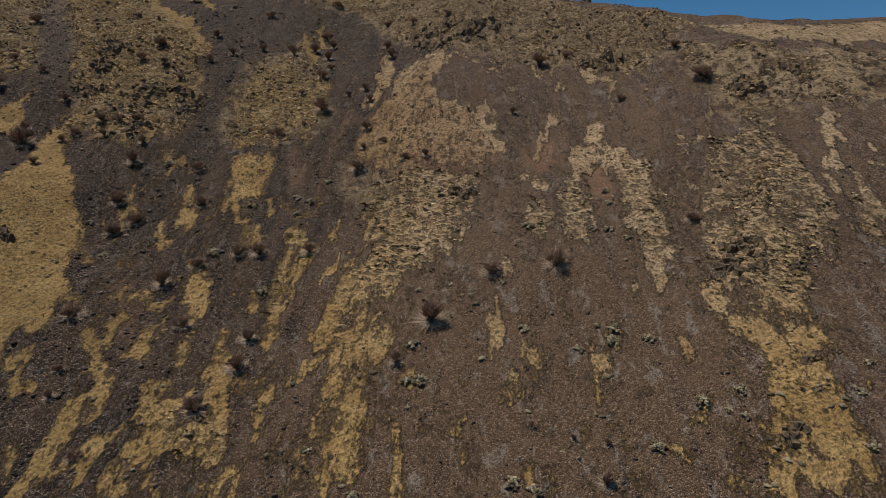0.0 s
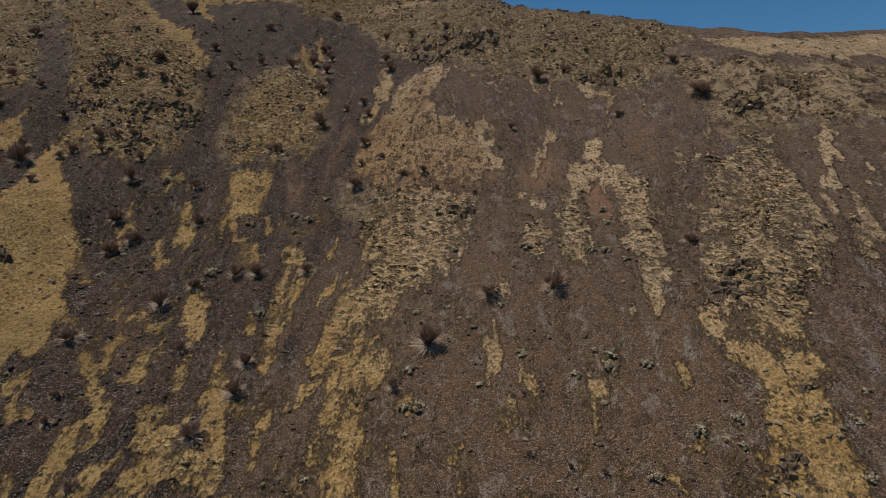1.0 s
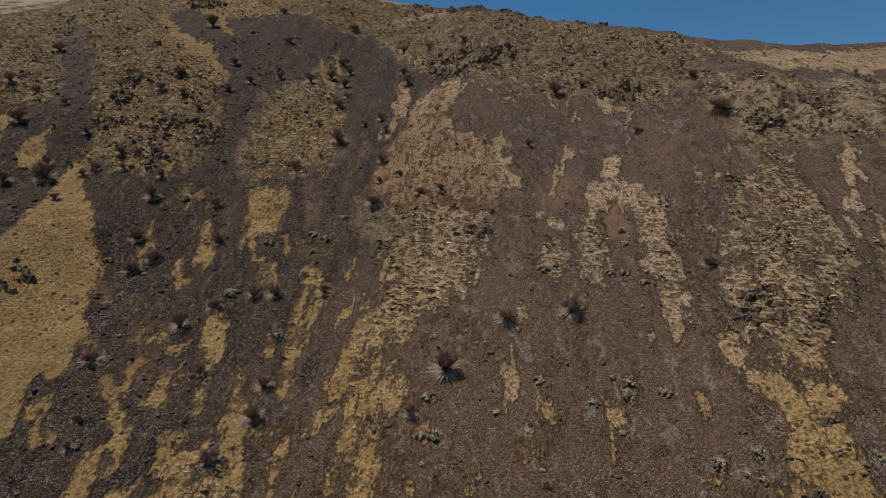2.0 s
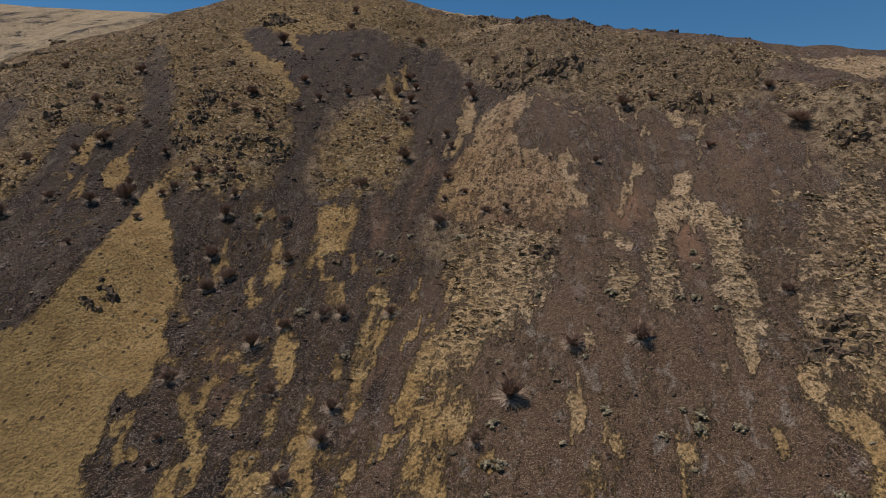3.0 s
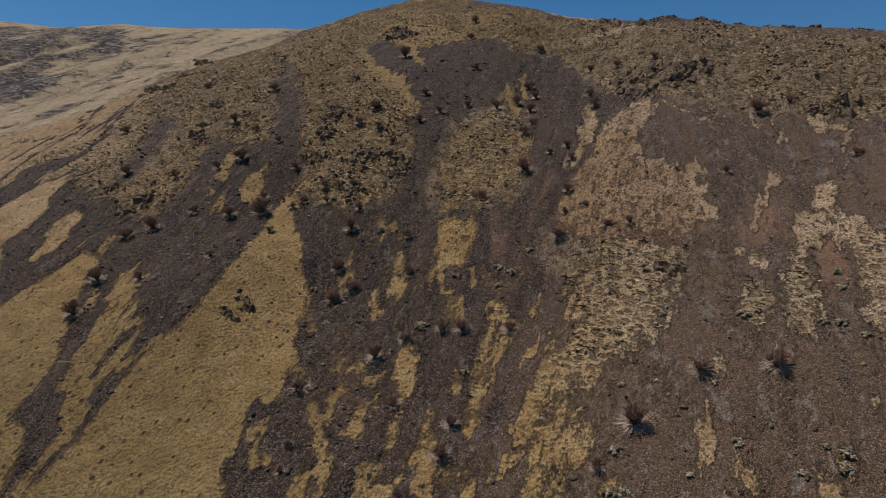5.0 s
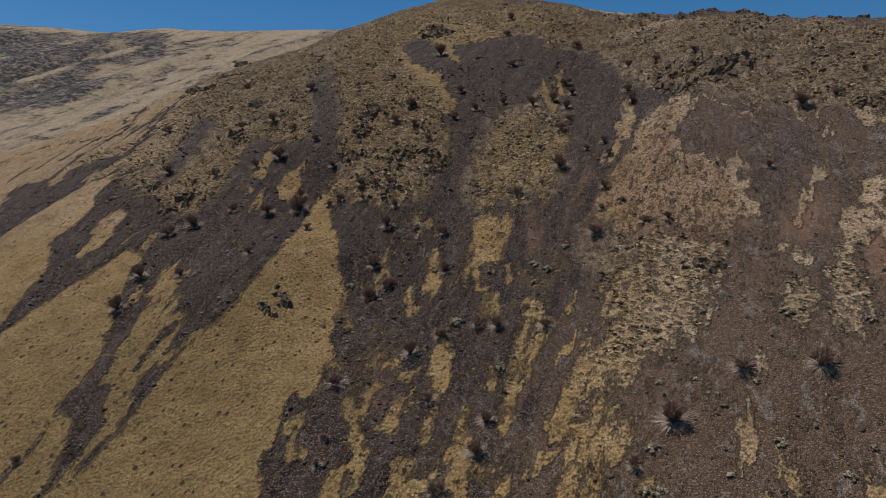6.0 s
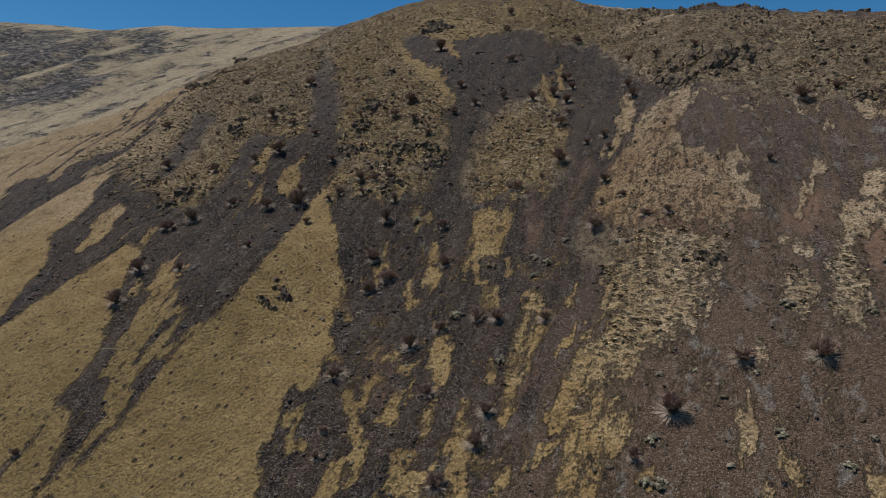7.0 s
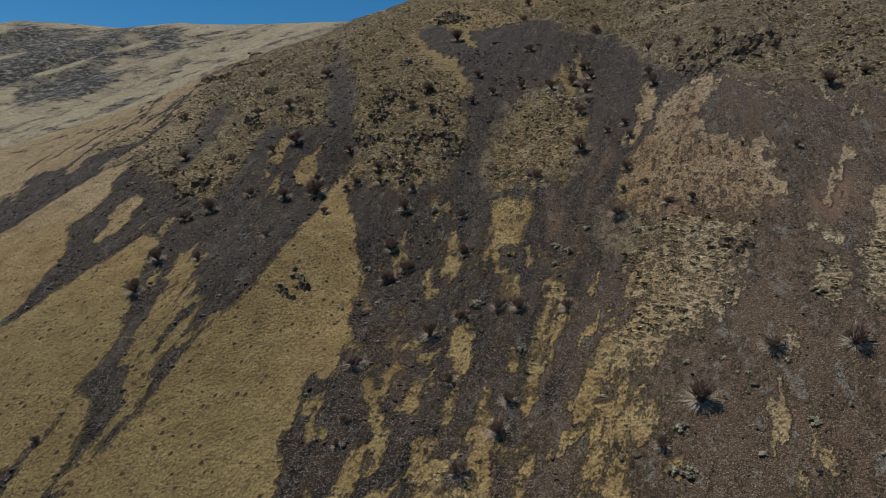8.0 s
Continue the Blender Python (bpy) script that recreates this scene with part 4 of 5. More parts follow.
area("scree", 0.95, (-70.2, 122.3), (-67.2, 121.7), (-54.0, 99.8), (-50.0, 91.1), (-46.5, 86.1), (-48.2, 82.9), (-46.9, 75.1), (-49.3, 76.9), (-50.6, 83.8), (-55.6, 93.7), (-62.8, 107.5))
area("scree", 1, (-53.7, 127.5), (-49.0, 123.5), (-43.7, 118.6), (-38.5, 108.7), (-35.4, 105.4), (-28.6, 104.9), (-26.7, 104.9), (-23.2, 106.0), (-29.1, 132.6), (-33.9, 132.6), (-34.9, 128.7), (-42.3, 129.3), (-42.1, 121.9), (-44.9, 121.8), (-50.8, 132.5), (-55.9, 137.3))
area("grass", 0.95, (-58.0, 133.4), (-55.4, 129.7), (-50.4, 119.7), (-44.9, 116.0), (-41.3, 113.1), (-36.0, 104.9), (-38.2, 105.1), (-44.4, 110.5), (-49.9, 115.9))
area("grass", 0.85, (-57.8, 144.3), (-56.5, 147.5), (-50.6, 146.2), (-37.3, 136.5), (-34.5, 130.4), (-44.6, 130.8), (-42.3, 123.1), (-44.1, 123.1), (-48.1, 130.3), (-53.6, 134.9))
area("tuft", 0.86, (-36.2, 143.8), (-29.3, 143.5), (-22.1, 137.4), (-21.7, 133.4), (-28.6, 134.6), (-33.6, 136.0))
area("grass", 0.85, (-13.4, 131.5), (-12.2, 134.4), (-7.0, 134.2), (-2.4, 133.3), (-1.9, 130.7), (-6.8, 130.6), (-9.8, 130.5))
area("tuft", 0.86, (-5.5, 69.3), (-1.3, 68.2), (-0.7, 61.6), (-1.5, 58.6), (-4.1, 57.7), (-6.9, 58.7), (-8.2, 60.9), (-6.1, 64.7))
area("tuft", 0.86, (-15.0, 68.9), (-13.7, 68.4), (-13.8, 64.6), (-13.9, 60.7), (-14.0, 57.7), (-14.7, 57.8), (-15.0, 60.8), (-15.2, 64.7))
area("tuft", 0.84, (8.4, 67.0), (9.8, 66.1), (9.7, 62.4), (8.3, 61.3), (7.7, 63.3))
area("tuft", 0.7, (-3.8, 76.2), (3.9, 73.5), (3.8, 71.0), (1.2, 67.6), (-1.8, 68.3), (-4.1, 71.4))
area("rust", 0.9, (-13.7, 76.1), (-13.1, 77.7), (-12.3, 75.0), (-12.1, 69.0), (-13.3, 69.2))
area("scree", 0.7, (-10.4, 76.8), (-7.6, 76.1), (-6.9, 74.7), (-9.6, 75.0))
for strip in (
    (-74.0, 73.9, -73.4, 70.0, 1.68, 0.88),
    (-92.0, 99.8, -90.5, 89.8, 1.31, -0.9),
    (-100.5, 113.8, -99.5, 100.7, 0.98, -0.85),
    (-96.3, 120.0, -98.6, 106.9, 0.75, -0.85),
    (-101.4, 107.0, -107.5, 101.7, 0.74, -0.8),
    (-108.7, 104.3, -121.0, 105.9, 0.65, -0.8),
    (-107.4, 97.7, -104.6, 90.3, 0.82, -0.8),
    (-22.8, 133.7, -15.9, 130.3, 0.69, 0.85),
    (-15.9, 130.3, -14.3, 125.7, 0.67, 0.85),
    (-11.1, 123.0, -3.3, 114.1, 0.51, 0.8),
    (-1.9, 106.1, -5.6, 108.7, 0.73, 0.85),
    (-0.5, 66.5, 0.4, 61.4, 1.38, 0.9),
    (-6.6, 69.6, -7.9, 66.6, 0.74, 0.9),
    (-9.5, 63.9, -10.2, 61.2, 0.74, 0.9),
    (-7.9, 60.8, -8.9, 56.8, 1.59, 0.95),
):
    streak(*strip)
for strip in (
    (-8.9, 56.8, -9.7, 54.2, 1.52, 0.95),
    (9.7, 72.0, 10.1, 69.8, 1.18, 0.8),
):
    streak(*strip)
area("scree", 0.95, (-85.5, 102.4), (-79.8, 102.0), (-77.9, 98.4), (-78.3, 94.1), (-74.7, 86.0), (-76.2, 86.0), (-80.7, 95.2))
area("scree", 0.95, (-64.9, 91.7), (-61.9, 91.8), (-60.0, 87.0), (-60.3, 82.0), (-61.9, 81.0), (-63.9, 87.9))
for strip in (
    (22.6, 100.2, 26.0, 97.9, 0.35, 0.95),
    (26.0, 97.9, 28.2, 96.4, 0.34, 0.95),
    (15.9, 101.7, 19.5, 100.6, 0.35, 0.95),
    (10.9, 122.9, 17.9, 120.0, 0.42, 0.95),
    (20.8, 111.7, 26.5, 112.1, 0.39, 0.95),
    (26.5, 112.1, 30.1, 100.4, 0.38, 0.95),
    (30.1, 100.4, 38.4, 102.4, 0.37, 0.95),
    (19.1, 91.7, 21.6, 88.9, 0.62, 0.95),
    (21.6, 88.9, 21.9, 87.4, 0.61, 0.95),
    (11.0, 97.8, 16.1, 97.8, 0.42, 0.95),
    (11.1, 95.9, 13.3, 93.3, 0.40, 0.95),
    (13.3, 93.3, 16.1, 93.7, 0.40, 0.95),
    (4.5, 96.4, 8.6, 96.1, 0.33, 0.95),
    (27.4, 91.7, 27.2, 88.9, 0.79, 0.95),
    (23.4, 101.8, 29.0, 99.0, 0.35, 0.95),
):
    streak(*strip)
for strip in (
    (5.6, 110.0, 10.6, 109.4, 0.47, 0.95),
    (11.1, 106.2, 17.7, 108.1, 0.37, 0.95),
    (12.6, 99.2, 15.7, 100.2, 0.51, 0.95),
):
    streak(*strip)


def inside(x, y, outline):
    """Signed distance to an outline: positive within, in metres."""
    a, b = outline, np.roll(outline, -1, axis=0)
    best, odd = np.full(x.shape, 1e9), np.zeros(x.shape, bool)
    for (ax, ay), (bx, by) in zip(a, b):
        dx, dy = bx - ax, by - ay
        s = np.clip(((x - ax) * dx + (y - ay) * dy) / (dx * dx + dy * dy + 1e-9), 0, 1)
        best = np.minimum(best, np.hypot(x - ax - s * dx, y - ay - s * dy))
        odd ^= ((ay > y) != (by > y)) & (x < dx * (y - ay) / (by - ay + 1e-12) + ax)
    return np.where(odd, best, -best)


def ground_cover(x, y):
    """Density of grass, and of rusty soil, at places of the plan."""
    far_off = np.clip((y - 190) / 60, 0, 1)
    wx = x + 1.1 * (lattice(x, y * 0.4, 1.0, 11) - 0.5) + far_off * 16 * (lattice(x, y, 9.0, 18) - 0.5)
    wy = y + 2.4 * (lattice(x, y * 0.13, 0.55, 12) - 0.5) + 1.4 * (lattice(x, y, 0.8, 15) - 0.5) + far_off * 16 * (lattice(x, y, 7.0, 19) - 0.5)
    cover = 0.10 + 0.46 * (lattice(x, y * 0.2, 1.6, 13) - 0.45) + 0.30 * (lattice(x, y * 0.5, 5.0, 16) - 0.5)
    rust, ledge, tuft = np.zeros(x.shape), np.zeros(x.shape), np.zeros(x.shape)
    away = (y > 80 + (np.interp(x, CREST_X, CREST_Z) - 38.77) / 0.7183 + 1.5)
    band = 0.5 * lattice(x, 0.12 * y, 9.0, 14) + 0.5 * lattice(x, 0.3 * y, 4.0, 17)
    crest_y = 80 + (np.interp(x, CREST_X, CREST_Z) - 38.77) / 0.7183
    cover = np.where((y > crest_y - 12) & (x < -40), np.maximum(cover, 0.55), cover)
    cover = np.where(away, 0.42 + 0.95 * band, cover)
    for kind, density, outline in AREA_LIST:
        lo, hi = outline.min(0) - 3, outline.max(0) + 3
        near = (wx > lo[0]) & (wx < hi[0]) & (wy > lo[1]) & (wy < hi[1])
        if not near.any():
            continue
        edge = 0.6 if kind == "grass" else 0.9 if kind in ("scree", "tuft") else 1.6
        part_way = 0.3 if density > 1.2 else 0.8 if kind == "scree" else 1.0
        px, py = part_way * wx + (1 - part_way) * x, part_way * wy + (1 - part_way) * y
        full = np.clip(0.5 + inside(px[near], py[near], outline) / (2 * edge), 0, 1)
        if kind == "rust":
            rust[near] = np.maximum(rust[near], density * full)
        elif kind == "ledge":
            ledge[near] = np.maximum(ledge[near], density * full)
        elif kind == "scree":
            ragged = np.where(away[near], np.clip(1.6 * (1 - band[near]) + 1.4 * (lattice(x[near], y[near] * 0.5, 5.0, 20) - 0.35), 0, 1), 1.0)
            cover[near] *= 1 - density * full * ragged
            ledge[near] *= 1 - 0.9 * density * full
            tuft[near] *= 1 - density * full
        else:
            cover[near] = np.maximum(cover[near], density * full)
            if kind == "grass":
                ledge[near] *= 1 - full
            else:
                tuft[near] = np.maximum(tuft[near], full)
    for x0, y0, x1, y1, width, density in STREAK_LIST:
        near = (wx > min(x0, x1) - 4) & (wx < max(x0, x1) + 4) & (wy > min(y0, y1) - 4) & (wy < max(y0, y1) + 4)
        dx, dy = x1 - x0, y1 - y0
        s = np.clip(((wx[near] - x0) * dx + (wy[near] - y0) * dy) / (dx * dx + dy * dy + 1e-9), 0, 1)
        off = np.hypot(wx[near] - x0 - s * dx, wy[near] - y0 - s * dy)
        full = np.clip(0.5 + (max(1.15 * width, 0.5) * 0.5 - off) / 0.45, 0, 1)
        cover[near] = np.maximum(cover[near], density * full) if density > 0 else cover[near] * (1 + density * full)
    return cover, rust, ledge, tuft


def roughness(x, y, cover, ledge):
    """Small hummocks and runnels on the even lie of the land."""
    runnel = 0.5 * (lattice(x, y * 0.12, 3.2, 21) - 0.5) + 0.22 * (lattice(x, y * 0.25, 1.3, 22) - 0.5)
    hummock = 0.22 * (lattice(x, y, 0.9, 27) - 0.5) + 0.30 * (lattice(x, y, 1.5, 23) - 0.5) + 0.55 * (lattice(x, y, 4.0, 24) - 0.5)
    mottled = np.clip(1 - np.abs(cover - 0.5) / 0.3, 0, 1)
    near = np.clip(1 - np.maximum(np.abs(x + 20) - 110, np.abs(y - 95) - 80) / 30, 0, 1)
    rocky = 0.9 * mottled * np.clip((y - 80) / 30, 0.25, 1)
    shelves = ledge * (1.7 * (lattice(x * 0.4, y, 1.9, 25) - 0.5) + 1.0 * (lattice(x, y, 0.9, 26) - 0.5) + 0.55 * (lattice(x, y, 0.5, 29) - 0.5))
    return near * (shelves + runnel * (1 - 0.6 * np.clip(cover, 0, 1)) + hummock * (0.25 + rocky) + 0.36 * (lattice(x, y, 0.8, 28) - 0.5) * np.clip(cover - 0.3, 0, 0.8))


# ---- ground: one sheet, finest where the camera looks ----
def axis(*stretches):
    """Grid lines: an end, then (step, end) stretches; steps grow on the outer ones."""
    lines = [float(stretches[0])]
    for step, end in stretches[1:]:
        lines += list(np.linspace(lines[-1], end, max(2, int(round(abs(end - lines[-1]) / step)) + 1))[1:])
    return np.array(lines)


GX = axis(-4500, (250, -1500), (60, -700), (8, -420), (2.5, -125), (0.29, 64), (2, 110), (25, 500), (250, 4500))
GY = axis(-3500, (250, -1000), (60, -100), (6, 20), (1.5, 36), (0.29, 140), (0.5, 156), (1.2, 190), (2.5, 430), (8, 600), (40, 1200), (250, 4500))
XX, YY = np.meshgrid(GX, GY, indexing="ij")
COVER, RUST, LEDGE, TUFT = ground_cover(XX, YY)
ZZ = height(XX, YY) + roughness(XX, YY, COVER, LEDGE)
nx, ny = XX.shape
mesh = bpy.data.meshes.new("ground")
idx = np.arange(nx * ny).reshape(nx, ny)
quads = np.stack([idx[:-1, :-1], idx[1:, :-1], idx[1:, 1:], idx[:-1, 1:]], -1).reshape(-1, 4)
mesh.vertices.add(nx * ny)
mesh.vertices.foreach_set("co", np.stack([XX, YY, ZZ], -1).astype(np.float32).ravel())
mesh.loops.add(quads.size)
mesh.loops.foreach_set("vertex_index", quads.astype(np.int32).ravel())
mesh.polygons.add(len(quads))
mesh.polygons.foreach_set("loop_start", np.arange(0, quads.size, 4, dtype=np.int32))
mesh.update()
mesh.shade_smooth()
BASALT_SCREE = np.clip((-3 - XX + 0.22 * (YY - 60)) / 13, 0, 1) * np.clip((152 - YY) / 26, 0, 1)
# 1 beyond the crest, where grass and rock take painted haze
FAR_HAZE = np.clip((YY - 80 - (np.interp(XX, CREST_X, CREST_Z) - 38.77) / 0.7183) / 12, 0, 1)
# grass darker and duller at the lower left, slightly so on the upper left
DULL_GRASS = 0.95 * np.clip((76 - YY + 16 * (lattice(XX, YY, 9.0, 41) - 0.5)) / 26, 0, 1) * np.clip((-14 - XX) / 22, 0, 1)
DULL_GRASS = np.maximum(DULL_GRASS, 0.3 * np.clip((YY - 84) / 12, 0, 1) * np.clip((-12 - XX) / 8, 0, 1) * (1 - FAR_HAZE))
DUSTY = 0.75 * np.clip((XX + 10 + 0.15 * (YY - 60)) / 12, 0, 1) * np.clip((YY - 44) / 14, 0, 1)
DUSTY = np.maximum(DUSTY, 0.4 * np.clip((-64 - XX) / 10, 0, 1) * np.clip((YY - 66) / 10, 0, 1))
SOIL = np.clip(1 - np.abs(XX - 4) / 26, 0, 1) * np.clip(1 - np.abs(YY - 52) / 30, 0, 1)
for name, values in (("cover", COVER), ("rust", RUST), ("soil", SOIL), ("ledge", LEDGE), ("tuft", TUFT), ("basalt", BASALT_SCREE), ("pale", FAR_HAZE), ("old", DULL_GRASS), ("dusty", DUSTY)):
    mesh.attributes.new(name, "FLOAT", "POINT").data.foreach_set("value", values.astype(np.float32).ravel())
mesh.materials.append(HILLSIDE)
ground = tagged(new("ground", mesh), "steep dry hillside of dark scree and golden grass", "hillside", kind="structure")


def ground_at(x, y):
    """Height of the sheet with its hummocks."""
    x, y = np.atleast_1d(np.asarray(x, float)), np.atleast_1d(np.asarray(y, float))
    i = np.clip(np.searchsorted(GX, x) - 1, 0, nx - 2)
    j = np.clip(np.searchsorted(GY, y) - 1, 0, ny - 2)
    u, v = (x - GX[i]) / (GX[i + 1] - GX[i]), (y - GY[j]) / (GY[j + 1] - GY[j])
    return (ZZ[i, j] * (1 - u) + ZZ[i + 1, j] * u) * (1 - v) + (ZZ[i, j + 1] * (1 - u) + ZZ[i + 1, j + 1] * u) * v


def field_at(field, x, y):
    return field[np.clip(np.searchsorted(GX, x) - 1, 0, nx - 1), np.clip(np.searchsorted(GY, y) - 1, 0, ny - 1)]


def cover_at(x, y):
    return field_at(COVER, x, y)


def ledge_at(x, y):
    return field_at(LEDGE, x, y)


# ---- loose stuff: many small pieces joined ----
def scatter_mesh(name, shapes, which, places, turns, sizes, material):
    """One mesh of many pieces. shapes: (verts, tris) of the kinds of piece; sizes: x, y, z scale of each."""
    verts, tris, base = [], [], 0
    for k, (v, f) in enumerate(shapes):
        mine = which == k
        n = int(mine.sum())
        if not n:
            continue
        c, s = np.cos(turns[mine])[:, None], np.sin(turns[mine])[:, None]
        p = v[None] * sizes[mine][:, None, :]
        p = np.stack([p[..., 0] * c - p[..., 1] * s, p[..., 0] * s + p[..., 1] * c, p[..., 2]], -1) + places[mine][:, None, :]
        verts.append(p.reshape(-1, 3))
        tris.append((f[None] + (np.arange(n) * len(v))[:, None, None] + base).reshape(-1, 3))
        base += n * len(v)
    verts, tris = np.concatenate(verts), np.concatenate(tris)
    me = bpy.data.meshes.new(name)
    me.vertices.add(len(verts))
    me.vertices.foreach_set("co", verts.astype(np.float32).ravel())
    me.loops.add(tris.size)
    me.loops.foreach_set("vertex_index", tris.astype(np.int32).ravel())
    me.polygons.add(len(tris))
    me.polygons.foreach_set("loop_start", np.arange(0, tris.size, 3, dtype=np.int32))
    me.update()
    me.materials.append(material)
    return new(name, me)


def stone_shape(seed):
    """A broken stone: an icosahedron pulled out of shape and cut flat on some sides."""
    r = np.random.RandomState(seed)
    bm = bmesh.new()
    bmesh.ops.create_icosphere(bm, subdivisions=1, radius=1.0)
    v = np.array([x.co for x in bm.verts])
    f = np.array([[x.index for x in face.verts] for face in bm.faces])
    bm.free()
    for _ in range(6):
        way = r.normal(size=3)
        way /= np.linalg.norm(way)
        d = v @ way
        v -= np.clip(d - r.uniform(0.35, 0.7), 0, None)[:, None] * way
    return v * (1 + 0.12 * r.normal(size=(len(v), 1))), f


def tuft_shape(seed, blades, splay, bend):
    """A tuft of grass: narrow blades that lean outwards from one root."""
    r = np.random.RandomState(seed)
    v, f = [], []
    for k in range(blades):
        a, lean = r.uniform(0, 2 * math.pi), r.uniform(0.15, 1) * splay
        way = np.array([math.cos(a), math.sin(a), 0])
        side = np.array([-way[1], way[0], 0]) * r.uniform(0.05, 0.09)
        tall = r.uniform(0.6, 1.0)
        root = way * r.uniform(0, 0.18)
        mid = root + way * lean * 0.45 * tall + np.array([0, 0, 0.62 * tall])
        tip = root + way * lean * tall * (1 + bend) + np.array([0, 0, tall * (1 - bend * lean)])
        n = len(v)
        v += [root - side * 1.4, root + side * 1.4, mid + side, tip]
        f += [(n, n + 1, n + 2), (n, n + 2, n + 3)]
    return np.array(v), np.array(f)


rng = np.random.RandomState(5)


def throw(count, x0, x1, y0, y1):
    """Places thrown over a stretch of the plan, thicker towards its lower, nearer side."""
    y = y0 + (y1 - y0) * rng.rand(count) ** 1.35
    return rng.uniform(x0, x1, count), y


# stones of the scree
x, y = throw(60000, -105, 60, 37, 122)
bare = cover_at(x, y) + 0.5 * (lattice(x, y * 0.3, 1.5, 31) - 0.5)
keep = bare < 0.36
x, y = x[keep], y[keep]
n = len(x)
size = 0.035 + 0.06 * rng.rand(n) ** 2 + 0.17 * (rng.rand(n) ** 16)
size *= 0.72 + 0.75 * np.clip((-8 - x) / 22, 0, 1)
scree = scatter_mesh("scree_stones", [stone_shape(s) for s in range(5)], rng.randint(0, 5, n), np.stack([x, y, ground_at(x, y) + size * 0.25], -1), rng.uniform(0, 6.3, n),
                     np.stack([size * rng.uniform(0.8, 1.5, n), size * rng.uniform(0.8, 1.5, n), size * rng.uniform(0.5, 0.9, n)], -1), STONE)
tagged(scree, "loose dark broken stones lying on the scree", "stones", kind="stuff")

# short dry grass on the golden slopes
x, y = throw(42000, -110, 62, 36, 125)
keep = cover_at(x, y) + 0.5 * (lattice(x, y * 0.35, 1.2, 32) - 0.5) > 0.60
x, y = x[keep], y[keep]
n = len(x)
tall = rng.uniform(0.05, 0.15, n)
grass = scatter_mesh("dry_grass", [tuft_shape(s, 6, 0.9, 0.2) for s in range(40, 46)], rng.randint(0, 6, n), np.stack([x, y, ground_at(x, y) - 0.02], -1), rng.uniform(0, 6.3, n),
                     np.stack([tall * 1.6, tall * 1.6, tall], -1), STRAW)
tagged(grass, "short golden dry grass covering the slope", "grass", kind="stuff")

# tussocks of bunchgrass on the mottled ground and along the steps of the crags
x, y = throw(110000, -108, 62, 38, 152)
c, crag, mosaic = cover_at(x, y), ledge_at(x, y), field_at(TUFT, x, y)
thick = 0.55 * lattice(x, y, 2.6, 33) + 0.45 * lattice(x, y, 0.9, 35)
keep = (np.maximum(mosaic, crag) > 0.35) & (c < 0.95) & (thick > 0.63 - 0.22 * c - 0.04 * (crag > 0.3)) & (rng.rand(len(x)) < 0.75)
x, y = x[keep], y[keep]
n = len(x)
rocky = ledge_at(x, y) > 0.3
rocky |= rng.rand(n) < 0.12
tall = rng.uniform(0.09, 0.24, n) * (1 + 0.5 * (rng.rand(n) < 0.12))
spots, turns, kinds = np.stack([x, y, ground_at(x, y) - 0.03], -1), rng.uniform(0, 6.3, n), rng.randint(0, 6, n)
spread = np.stack([tall * 1.9, tall * 1.9, tall * 0.9], -1)
bunch = scatter_mesh("bunchgrass", [tuft_shape(s, 9, 1.1, 0.35) for s in range(50, 56)], kinds[rocky], spots[rocky], turns[rocky], spread[rocky], BUNCH)
tagged(bunch, "straw-coloured tussocks of bunchgrass along the crags", "grass", kind="stuff")
soft = ~rocky & (rng.rand(n) < 0.45)
old_bunch = scatter_mesh("old_tussocks", [tuft_shape(s, 14, 1.2, 0.45) for s in range(60, 66)], kinds[soft], spots[soft], turns[soft], spread[soft], OLD_BUNCH)
tagged(old_bunch, "dull olive-brown old tussocks in pale dry grass", "grass", kind="stuff")

# broken rock of the crags
x, y = throw(40000, -108, 62, 56, 152)
keep = (ledge_at(x, y) > 0.35) & (lattice(x, y, 3.2, 36) + 0.5 * lattice(x, y, 1.0, 37) > 0.92)
x, y = x[keep], y[keep]
n = len(x)
size = 0.10 + 0.30 * rng.rand(n) ** 2.5
rubble = scatter_mesh("crag_rubble", [stone_shape(s) for s in range(20, 25)], rng.randint(0, 5, n), np.stack([x, y, ground_at(x, y) + size * 0.1], -1), rng.uniform(0, 6.3, n),
                      np.stack([size * rng.uniform(0.8, 1.4, n), size * rng.uniform(0.8, 1.2, n), size * rng.uniform(0.7, 1.2, n)], -1), BASALT)
tagged(rubble, "weathered brown rock breaking out of the crags", "rocks", kind="stuff")


# cushions of dwarf shrub and old tussock, straw-topped
def cushion_shape(seed):
    """A low lumpy dome."""
    r = np.random.RandomState(seed)
    bm = bmesh.new()
    bmesh.ops.create_icosphere(bm, subdivisions=2, radius=1.0)
    bmesh.ops.delete(bm, geom=[p for p in bm.verts if p.co.z < -0.3], context="VERTS")
    bm.verts.ensure_lookup_table()
    bm.verts.index_update()
    v = np.array([p.co for p in bm.verts])
    f = np.array([[p.index for p in face.verts] for face in bm.faces])
    bm.free()
    return v * (1 + 0.20 * r.normal(size=(len(v), 1)) + 0.18 * np.sin(v @ r.normal(size=(3, 1)) * 5)), f


